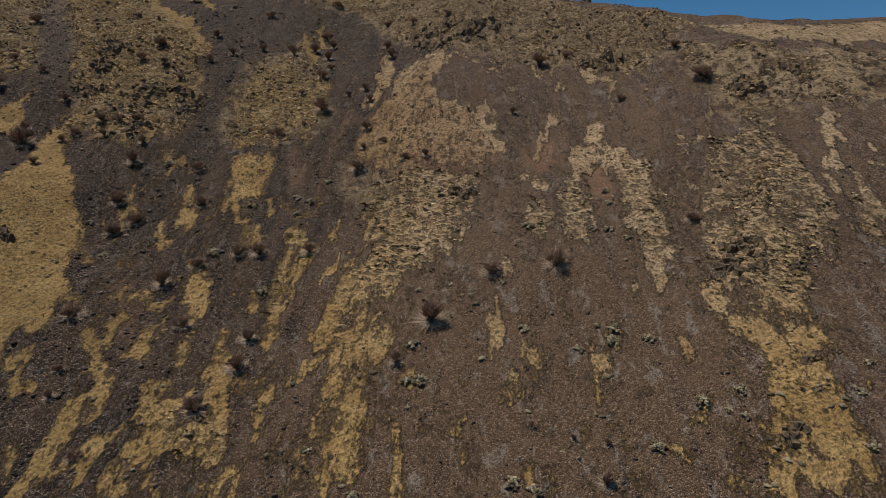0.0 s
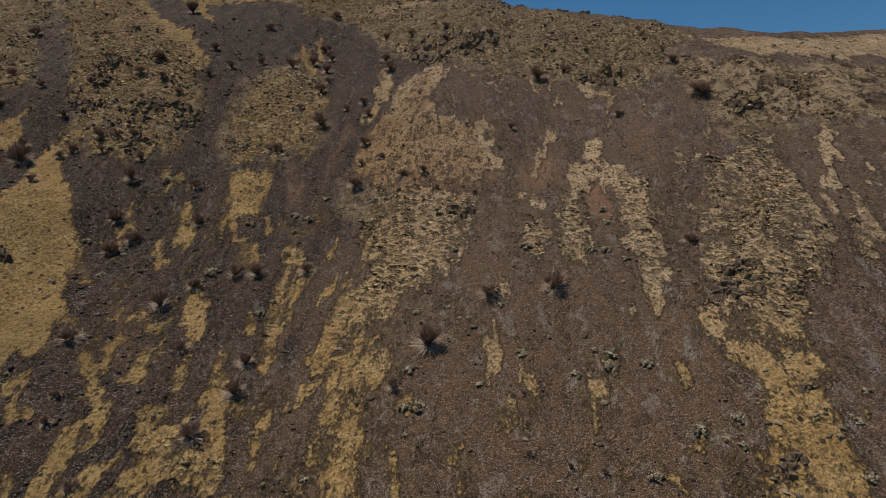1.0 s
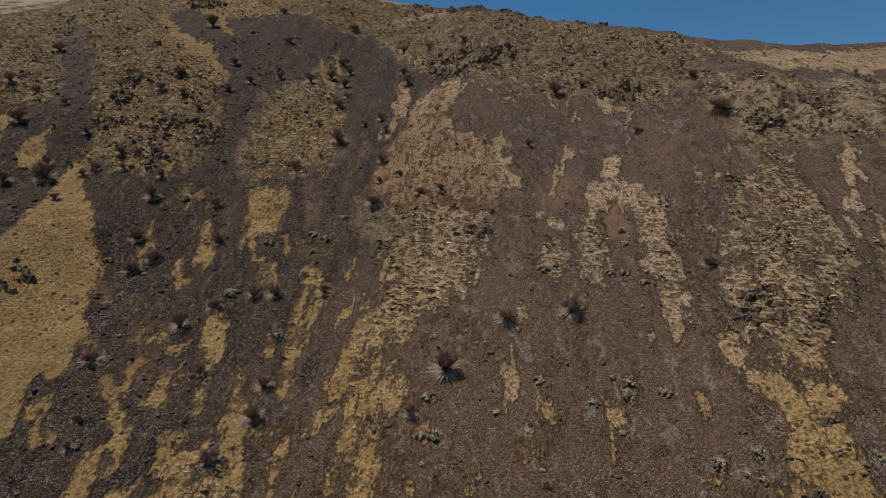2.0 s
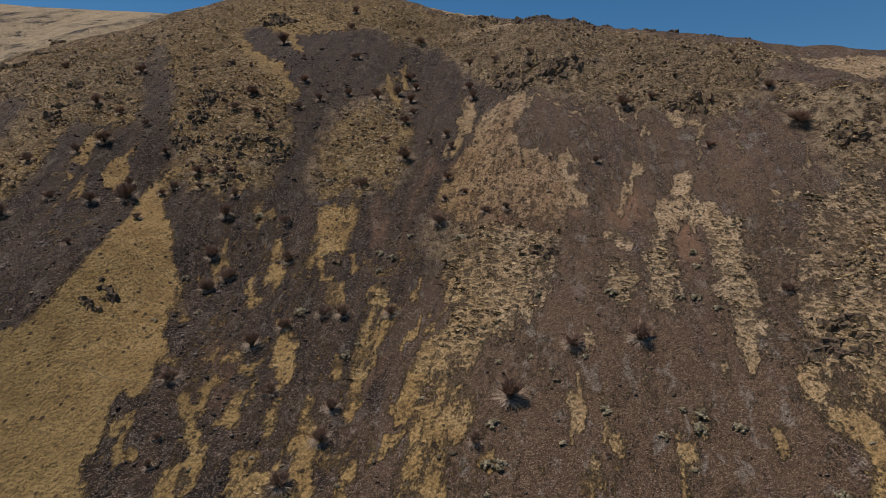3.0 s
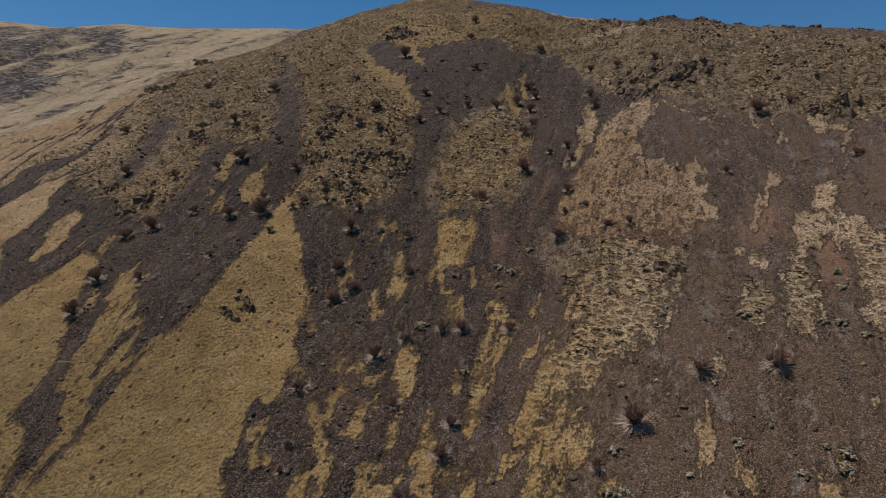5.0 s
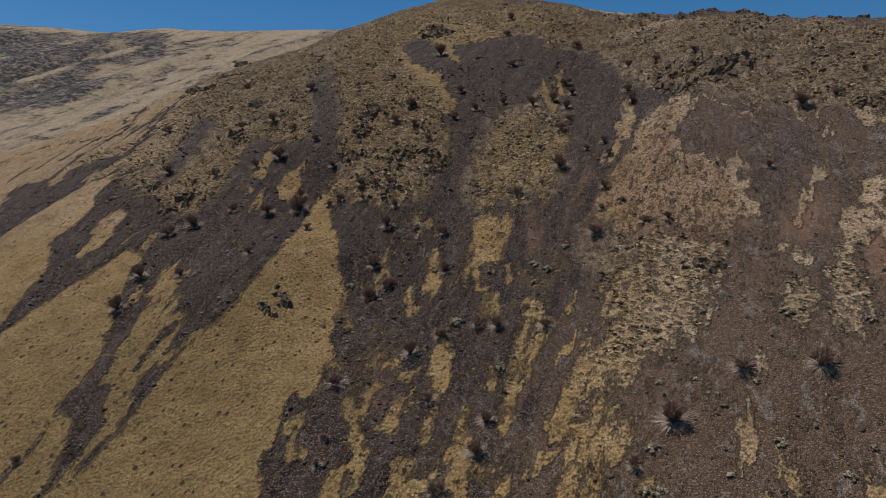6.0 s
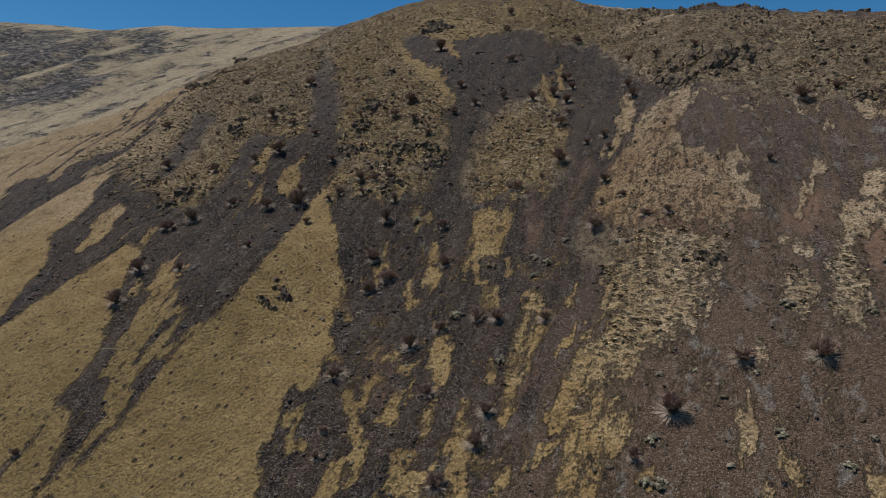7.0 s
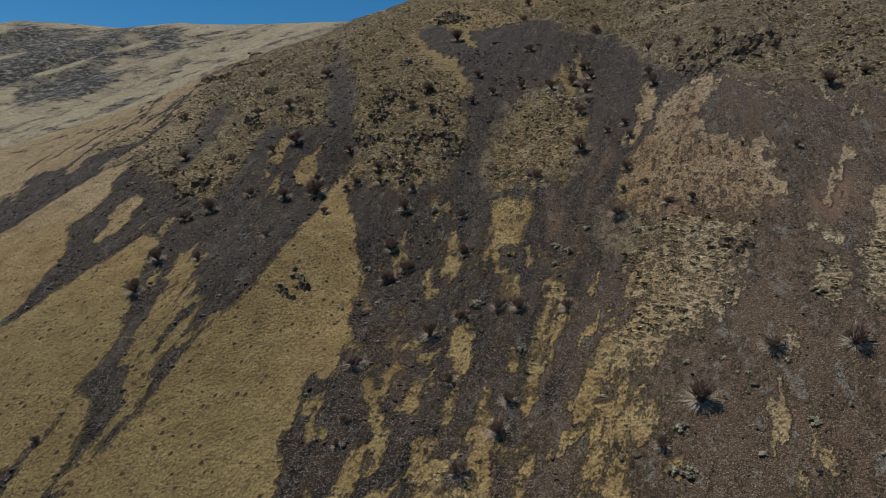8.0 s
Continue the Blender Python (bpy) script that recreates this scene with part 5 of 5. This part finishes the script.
x, y = throw(24000, -105, 62, 38, 135)
c = cover_at(x, y)
keep = (rng.rand(len(x)) < 0.2) & (c > 0.22 + 0.3 * rng.rand(len(x))) & (c > 0.36) & (c < 0.95) & (lattice(x, y, 2.4, 34) > 0.48) & (y < 108) | (rng.rand(len(x)) < 0.012) & (c < 0.4)
x, y = x[keep], y[keep]
n = len(x)
wide = rng.uniform(0.10, 0.24, n)
cushions = scatter_mesh("cushion_plants", [cushion_shape(s) for s in range(70, 75)], rng.randint(0, 5, n), np.stack([x, y, ground_at(x, y) - 0.01], -1), rng.uniform(0, 6.3, n),
                        np.stack([wide * rng.uniform(0.9, 1.5, n), wide * rng.uniform(0.7, 1.0, n), wide * rng.uniform(0.7, 1.1, n)], -1), CUSHION)
tagged(cushions, "low straw-brown cushions of dwarf shrub on stony ground", "shrubs", kind="stuff")


# ---- plants and rocks that can be told apart ----
def part(name, bm, material, parent, label=""):
    me = bpy.data.meshes.new(name)
    bm.to_mesh(me)
    bm.free()
    me.materials.append(material)
    ob = new(name, me)
    ob.parent = parent
    return tagged(ob, label)


def limb(bm, a, b, r0, r1, sides=4):
    """A tapered piece of a branch from a to b."""
    a, b = Vector(a), Vector(b)
    turn = (b - a).to_track_quat("Z", "Y").to_matrix()
    rings = []
    for p, r in ((a, r0), (b, r1)):
        rings.append([bm.verts.new(p + turn @ Vector((r * math.cos(2 * math.pi * k / sides), r * math.sin(2 * math.pi * k / sides), 0))) for k in range(sides)])
    for k in range(sides):
        bm.faces.new((rings[0][k], rings[0][(k + 1) % sides], rings[1][(k + 1) % sides], rings[1][k]))
    bm.faces.new(rings[1])
    return rings[0][0], rings[0][1]


def shrub_thing(seed, spread):
    """A leafless shrub, one metre in radius: forked branches and a brush of fine twigs."""
    r = random.Random(seed)
    root = new("shrub")
    wood, brush = bmesh.new(), bmesh.new()
    foot = wood.verts.new((0, 0, -0.2))
    for k in range(26):
        a, lean = r.uniform(0, 2 * math.pi), r.uniform(0.1, 1.0) ** 0.7 * spread
        way = Vector((math.cos(a) * lean, math.sin(a) * lean, r.uniform(0.75, 1.1))).normalized()
        fork = way * r.uniform(0.3, 0.55)
        wood.faces.new((*limb(wood, way * -0.12, fork, 0.030, 0.018), foot))
        for _ in range(4):
            end = fork + (way + Vector((r.uniform(-1, 1), r.uniform(-1, 1), r.uniform(-0.2, 0.8))) * 0.5).normalized() * r.uniform(0.35, 0.6)
            limb(wood, fork, end, 0.016, 0.007, 3)
            for _ in range(8):
                s = r.uniform(0.1, 1.0)
                at = fork.lerp(end, s)
                out = ((end - fork).normalized() + Vector((r.uniform(-1, 1), r.uniform(-1, 1), r.uniform(-0.4, 1))) * 0.75).normalized() * r.uniform(0.2, 0.42)
                side = out.cross(Vector((r.uniform(-1, 1), r.uniform(-1, 1), r.uniform(-1, 1)))).normalized() * r.uniform(0.014, 0.028)
                brush.faces.new([brush.verts.new(p) for p in (at - side, at + side, at + out)])
    skirt = bmesh.new()
    for _ in range(420):
        a, far = r.uniform(0, 2 * math.pi), r.uniform(0.5, 1.15)
        way = Vector((math.cos(a), math.sin(a), r.uniform(-0.15, 0.35)))
        side = Vector((-way.y, way.x, 0)) * r.uniform(0.007, 0.014)
        at = way * r.uniform(0.15, 0.5)
        skirt.faces.new([skirt.verts.new(p) for p in (at - side, at + side, way * far)])
    part("wood", wood, BARK, root)
    part("skirt", skirt, DEAD, root, "dead grey twigs spread round the foot")
    part("crown", brush, TWIG, root, "dense brush of bare dark twigs")
    return root


def sage_thing(seed):
    """A low sagebrush, one metre in radius: short stems, each under a lumpy head with a nap of narrow grey leaves."""
    r = random.Random(seed)
    root = new("sagebrush")
    wood, leaf = bmesh.new(), bmesh.new()
    foot = wood.verts.new((0, 0, -0.2))
    for k in range(24):
        a, lean = r.uniform(0, 2 * math.pi), r.uniform(0.05, 1.1)
        top = Vector((math.cos(a) * lean, math.sin(a) * lean, r.uniform(0.30, 0.75) * (1.1 - 0.4 * lean))) * 0.8
        wood.faces.new((*limb(wood, top * -0.1, top, 0.04, 0.018), foot))
        head = r.uniform(0.10, 0.22)
        lump = bmesh.ops.create_icosphere(leaf, subdivisions=2, radius=head, matrix=Matrix.Translation(top))["verts"]
        for v in lump:
            v.co = top + (v.co - top) * r.uniform(0.55, 1.40)
        for _ in range(22):
            way = Vector((r.gauss(0, 1), r.gauss(0, 1), r.gauss(0.4, 1))).normalized()
            at = top + way * head * 0.9
            out = (way + Vector((r.uniform(-1, 1), r.uniform(-1, 1), r.uniform(-0.2, 1))) * 0.6).normalized() * r.uniform(0.06, 0.12)
            side = out.cross(Vector((r.uniform(-1, 1), r.uniform(-1, 1), r.uniform(-1, 1)))).normalized() * 0.03
            leaf.faces.new([leaf.verts.new(p) for p in (at - side, at + side, at + out + side * 0.4, at + out - side * 0.4)])
    part("wood", wood, BARK, root)
    part("foliage", leaf, SAGE_LEAF, root, "grey-green clumps of narrow leaves")
    return root


def stand(x, y, size, turn, sink=0.0):
    """Rooted in the slope and leaning out from it."""
    return Matrix.Translation((x, y, float(ground_at(x, y)[0]) - sink)) @ Matrix.Rotation(radians(26), 4, "X") @ Matrix.Rotation(radians(turn), 4, "Z") @ Matrix.Diagonal((size, size, size, 1))


def set_out(kinds, places, seed, group, squash=(0.85, 1.1), grow=1.0):
    """Copies of some things at their places; the patterns themselves take the first ones."""
    r = random.Random(seed)
    for n, (x, y, size) in enumerate(places):
        ob = kinds[n % len(kinds)] if n < len(kinds) else copy_thing(kinds[r.randrange(len(kinds))], Matrix())
        ob.matrix_basis = stand(x, y, size * grow, r.uniform(0, 360), 0.02)
        ob.scale.z *= r.uniform(*squash)
        tagged(ob, group=group)


SHRUBS_A = [
    (-9.6, 77.6, 0.97), (-20.7, 85.8, 1.1), (-1.0, 53.4, 1.22), (9.5, 57.6, 1.07), (13.4, 94.9, 1.13), (17.3, 95.7, 0.82),
    (-7.7, 105.5, 0.98), (-8.8, 109.1, 0.84), (-19.3, 115.1, 0.99), (-17.6, 111.0, 0.86), (-17.6, 105.4, 0.9), (-20.2, 108.2, 0.93),
    (-22.7, 104.9, 1.0), (-27.6, 105.3, 0.74), (-17.2, 98.0, 0.92), (-16.3, 100.7, 0.69), (-29.6, 118.8, 0.94), (-45.0, 124.3, 1.37),
    (-41.6, 101.2, 0.93), (-35.5, 107.7, 0.96), (-31.4, 102.9, 0.82), (-33.8, 99.9, 0.8), (-10.5, 93.3, 0.71), (-12.6, 92.2, 0.54),
    (-9.5, 90.2, 0.61), (-15.7, 89.6, 1.14), (-19.3, 94.0, 0.56), (-25.6, 72.7, 0.83), (-28.0, 78.3, 0.76), (-32.0, 71.7, 0.91),
]
SHRUBS_B = [
    (-33.7, 70.1, 0.84), (-35.0, 73.9, 0.88), (-35.5, 78.6, 0.93), (-25.3, 61.8, 0.89), (-23.0, 63.9, 0.79), (-19.5, 65.4, 0.74),
    (-17.5, 65.1, 0.84), (-12.6, 64.7, 0.77), (-15.6, 54.7, 0.73), (-21.4, 56.1, 0.71), (-15.5, 51.4, 0.83), (-17.2, 47.4, 0.8),
    (-30.3, 56.1, 0.97), (-3.4, 49.9, 0.6), (4.1, 57.3, 0.91), (22.0, 60.4, 0.59), (30.9, 91.4, 0.73), (31.2, 82.3, 1.1),
    (-35.4, 141.7, 1.02), (-34.1, 132.8, 0.83), (-19.5, 129.0, 0.9), (21.9, 84.4, 0.65), (8.6, 84.2, 0.56), (-9.4, 84.5, 0.64),
    (-1.9, 77.7, 0.58), (-4.3, 78.0, 0.58), (-7.1, 81.9, 0.48), (-9.4, 81.4, 0.48), (5.9, 48.5, 0.21), (-9.5, 119.0, 0.82),
]
SHRUBS_C = [
    (-4.9, 116.0, 0.7), (0.8, 109.4, 0.66), (-59.3, 59.3, 1.04), (-48.6, 79.1, 1.38), (-60.9, 64.3, 1.02), (-55.6, 64.9, 0.71),
    (-63.3, 71.6, 0.95), (-60.7, 73.4, 1.1), (-74.3, 84.0, 0.93), (-57.0, 76.6, 0.79), (-51.9, 76.9, 0.92), (-56.2, 86.0, 1.2),
    (-59.0, 84.5, 0.77), (-65.1, 83.4, 0.79), (-47.6, 66.7, 0.61), (-35.5, 74.4, 0.61), (-32.0, 71.6, 0.91), (-33.7, 70.1, 0.9),
    (-64.2, 108.6, 0.96), (-64.9, 97.5, 0.98), (-57.9, 92.5, 0.82), (-41.6, 101.3, 0.83), (-87.3, 98.5, 0.99), (-61.7, 74.0, 0.8),
    (-27.6, 47.9, 0.43), (-54.2, 43.3, 0.47), (-28.3, 50.2, 0.35), (-83.0, 115.7, 0.84), (-52.5, 90.0, 0.61), (-42.5, 96.7, 0.71),
]
SHRUBS_D = [
    (-39.0, 96.2, 0.61), (-48.0, 96.0, 0.63), (-35.8, 93.8, 0.59), (-47.8, 86.7, 0.66), (-42.1, 84.4, 0.71), (-40.0, 84.5, 0.7),
    (-43.9, 82.1, 0.69), (-35.6, 81.3, 0.59), (31.2, 82.0, 1.27), (30.9, 91.1, 0.83), (22.1, 60.5, 0.64), (9.7, 40.5, 0.51),
    (5.8, 44.4, 0.27), (8.3, 43.4, 0.26), (10.3, 42.8, 0.3), (-28.2, 50.2, 0.43), (-23.6, 43.7, 0.51), (-38.2, 85.2, 0.63),
    (-40.7, 82.3, 0.61), (-49.5, 81.2, 0.72), (-45.2, 75.7, 0.59), (-45.0, 80.9, 0.62),
]
OUTCROPS_A = [
    (-50.5, 137.0, 3.3), (-0.6, 106.3, 2.72), (-32.9, 88.5, 1.42), (6.2, 104.0, 1.78), (20.2, 92.9, 1.28), (-37.0, 83.5, 1.37),
    (-70.8, 98.8, 1.84), (-66.2, 78.8, 1.88), (-46.1, 88.7, 1.33), (-38.9, 89.7, 1.79), (-33.5, 90.1, 1.44), (-41.2, 60.8, 0.73),
    (-40.6, 63.0, 0.99), (-74.1, 80.2, 1.27), (-79.3, 78.1, 0.92), (-49.8, 110.7, 1.45), (-54.8, 109.6, 1.04), (-148.3, 203.3, 3.44),
    (-96.8, 126.6, 1.63), (-98.0, 121.5, 1.32), (34.1, 78.3, 1.73), (23.0, 54.0, 1.26), (25.0, 53.3, 0.88), (27.0, 52.2, 0.87),
    (20.3, 40.2, 0.54), (24.1, 44.9, 0.47), (50.0, 84.4, 1.17), (40.6, 85.2, 0.97), (40.9, 80.1, 1.07), (21.2, 92.5, 1.46),
]
OUTCROPS_B = [
    (-47.1, 98.5, 1.90), (-69.7, 93.8, 1.60), (-101.3, 121.6, 1.70), (-65.6, 100.7, 1.30), (-74.2, 104.8, 1.50), (-96.9, 121.7, 1.40),
    (-50.6, 136.3, 2.00), (-67.1, 76.0, 1.10), (-53.7, 140.3, 1.80), (-46.3, 92.6, 1.50), (-37.2, 90.8, 1.40), (-4.0, 111.2, 2.00),
    (-0.3, 102.8, 1.60), (-26.0, 87.4, 1.10), (2.1, 69.8, 1.30), (1.0, 71.1, 1.00), (34.6, 79.6, 1.50), (36.0, 78.2, 1.30),
    (22.2, 92.0, 1.40), (4.0, 103.0, 1.80), (1.5, 105.8, 1.60), (24.9, 55.2, 1.30), (24.1, 56.4, 1.00), (20.7, 40.3, 0.90),
    (23.8, 44.5, 0.50), (-26.1, 72.9, 0.60), (-20.6, 72.7, 0.80),
]
SAGE_A = [
    (13.2, 41.9, 0.6), (19.1, 43.9, 0.44), (4.1, 40.8, 0.61), (5.4, 40.3, 0.61), (14.9, 49.8, 0.39), (12.4, 50.0, 0.52),
    (16.8, 44.0, 0.64), (9.9, 49.7, 0.51), (-1.6, 48.0, 0.65), (-2.4, 46.1, 0.31), (-8.8, 43.8, 0.42), (-5.4, 40.6, 0.5),
    (13.6, 61.8, 0.47), (30.1, 57.2, 0.48), (18.0, 42.9, 0.35), (18.7, 42.1, 0.39), (27.4, 43.9, 0.43), (25.7, 42.0, 0.37),
    (24.5, 39.0, 0.47), (25.5, 42.4, 0.25), (15.0, 49.6, 0.48), (12.7, 50.9, 0.62), (12.4, 49.8, 0.52), (11.5, 51.5, 0.36),
    (-2.2, 51.1, 0.61), (-2.0, 56.7, 0.43), (-2.5, 48.2, 0.55), (0.5, 57.0, 0.38), (-15.9, 60.3, 0.52), (-15.1, 61.5, 0.37),
]
SAGE_B = [
    (2.3, 55.4, 0.28), (6.1, 51.7, 0.53), (7.8, 62.8, 0.68), (16.4, 60.3, 0.52), (16.1, 67.8, 0.58), (15.9, 65.8, 0.56),
    (5.0, 56.2, 0.38), (-12.7, 76.4, 0.58), (-7.1, 75.4, 0.88), (-15.2, 71.4, 0.6), (-21.9, 65.6, 0.81), (14.9, 61.7, 0.58),
    (1.3, 64.1, 0.48), (-31.6, 79.1, 0.85), (-15.8, 74.1, 0.63), (-14.1, 73.1, 0.68), (-40.0, 82.7, 0.61), (-25.2, 87.1, 0.68),
    (-35.9, 63.1, 0.42), (-36.5, 70.6, 0.53), (-32.8, 66.0, 0.49),
]
TRAILS = [
    [(-71.9, 52.6), (-67.7, 53.2), (-64.0, 53.4), (-59.7, 53.2), (-56.1, 53.3), (-52.8, 54.3), (-49.3, 55.1)],
    [(-40.5, 55.5), (-37.7, 55.6), (-34.5, 55.5), (-31.7, 54.8)],
    [(-46.8, 43.4), (-44.3, 43.4), (-41.3, 43.3), (-37.7, 43.0)],
]
SHRUB_PLACES = SHRUBS_A + SHRUBS_B + SHRUBS_C + SHRUBS_D
SAGE_PLACES = SAGE_A + SAGE_B
OUTCROP_PLACES = OUTCROPS_A + OUTCROPS_B
SHRUB_KINDS = [tagged(shrub_thing(60 + k, s), label, "shrub") for k, (s, label) in enumerate((
    (0.9, "dark leafless shrub rooted in the dark scree"), (1.2, "wide dark bare shrub with spreading twigs on stony ground"),
    (0.7, "upright brown leafless shrub on the dry slope"), (1.0, "dark brown bare shrub standing among grey stones")))]
set_out(SHRUB_KINDS, SHRUB_PLACES, 7, "shrubs on the hillside", (0.7, 1.0), 1.45)
# small shrubs sown over the mottled upper slopes
x, y = throw(900, -96, 55, 80, 132)
c = cover_at(x, y)
keep = np.flatnonzero((c > 0.35) & (c < 0.85) & ((x < -14) | (rng.rand(900) < 0.35)))[:170]
set_out([copy_thing(k, Matrix()) for k in SHRUB_KINDS], [(float(x[k]), float(y[k]), 0.22 + 0.28 * float(rng.rand())) for k in keep], 9, "shrubs on the hillside", (0.8, 1.2), 1.0)
SAGE_KINDS = [tagged(sage_thing(80 + k), label, "bush") for k, label in enumerate((
    "low grey-green sagebrush on the scree", "pale grey sagebrush among dry grass", "small dusty sagebrush beside loose stones"))]
set_out(SAGE_KINDS, SAGE_PLACES, 8, "sagebrush on the hillside", (0.7, 1.0))


def block_mesh(seed):
    """An angular block of basalt."""
    r = random.Random(seed)
    bm = bmesh.new()
    bmesh.ops.create_cube(bm, size=1.0)
    bmesh.ops.subdivide_edges(bm, edges=bm.edges[:], cuts=1, use_grid_fill=True)
    for v in bm.verts:
        v.co += Vector((r.uniform(-1, 1), r.uniform(-1, 1), r.uniform(-1, 1))) * 0.15
        v.co.x *= 1 - 0.25 * v.co.z
    bmesh.ops.bevel(bm, geom=bm.edges[:], offset=0.035, segments=1, affect="EDGES")
    me = bpy.data.meshes.new("block")
    bm.to_mesh(me)
    bm.free()
    me.materials.append(BASALT)
    return me


BLOCKS = [block_mesh(100 + k) for k in range(7)]


def outcrop(x, y, size, seed):
    """Weathered basalt that stands out of the slope: blocks leaning into the hill."""
    r = random.Random(seed)
    root = tagged(new("rock_outcrop"), "weathered brown basalt outcrop breaking through the slope", "rock", "outcrops on the hillside")
    z0 = float(ground_at(x, y)[0])
    root.location = (x, y, z0)
    for k in range(int(10 + size * 7)):
        dx, dy = r.gauss(0, 0.55) * size, r.gauss(0, 0.40) * size
        s = r.uniform(0.22, 0.55) * (0.5 + 0.5 * size)
        ob = new("block", BLOCKS[r.randrange(7)])
        ob.parent = root
        dz = float(ground_at(x + dx, y + dy)[0]) - z0
        ob.matrix_basis = pose(dx, dy, dz + s * r.uniform(-0.15, 0.25), r.uniform(-40, 20), r.uniform(-25, 25), r.uniform(-60, 60)) @ Matrix.Diagonal((s * r.uniform(0.8, 1.5), s * r.uniform(0.7, 1.1), s * r.uniform(0.8, 1.7), 1))


for n, (x, y, size) in enumerate(OUTCROP_PLACES):
    outcrop(x, y, size, 200 + n)
for n, x in enumerate(np.arange(-12, 52, 3.4)):
    top = float(np.interp(x, CREST_X, CREST_Z))
    outcrop(float(x) + 0.8 * math.sin(n * 2.3), 80 + (top - 38.77) / 0.7183 - 0.3 + 0.7 * math.sin(n * 1.7), 0.8 + 0.5 * math.sin(n * 1.3) ** 2, 300 + n)


def trail(line, width=0.05):
    """A narrow path trodden by animals across the slope, following the ground."""
    pts = np.array(line)
    step = np.r_[0, np.cumsum(np.hypot(*np.diff(pts, axis=0).T))]
    s = np.arange(0, step[-1], 0.3)
    x, y = np.interp(s, step, pts[:, 0]), np.interp(s, step, pts[:, 1]) + 0.25 * np.sin(s * 0.9)
    bm = bmesh.new()
    rows = []
    for k in range(len(s)):
        w = width * (0.6 + 0.5 * abs(math.sin(k * 0.7) * math.sin(k * 0.13)))
        rows.append([bm.verts.new((x[k], y[k] + d, float(ground_at(x[k], y[k] + d)[0]) + h)) for d, h in ((-w, -0.02), (-w * 0.8, 0.035), (w * 0.8, 0.035), (w, -0.02))])
    for a, b in zip(rows, rows[1:]):
        for k in range(3):
            bm.faces.new((a[k], b[k], b[k + 1], a[k + 1]))
    me = bpy.data.meshes.new("animal_trail")
    bm.to_mesh(me)
    bm.free()
    me.materials.append(PATH)
    tagged(new("animal_trail", me), "narrow pale animal trail trodden across the grass", "trail", kind="structure")


for line in TRAILS:
    trail(line)
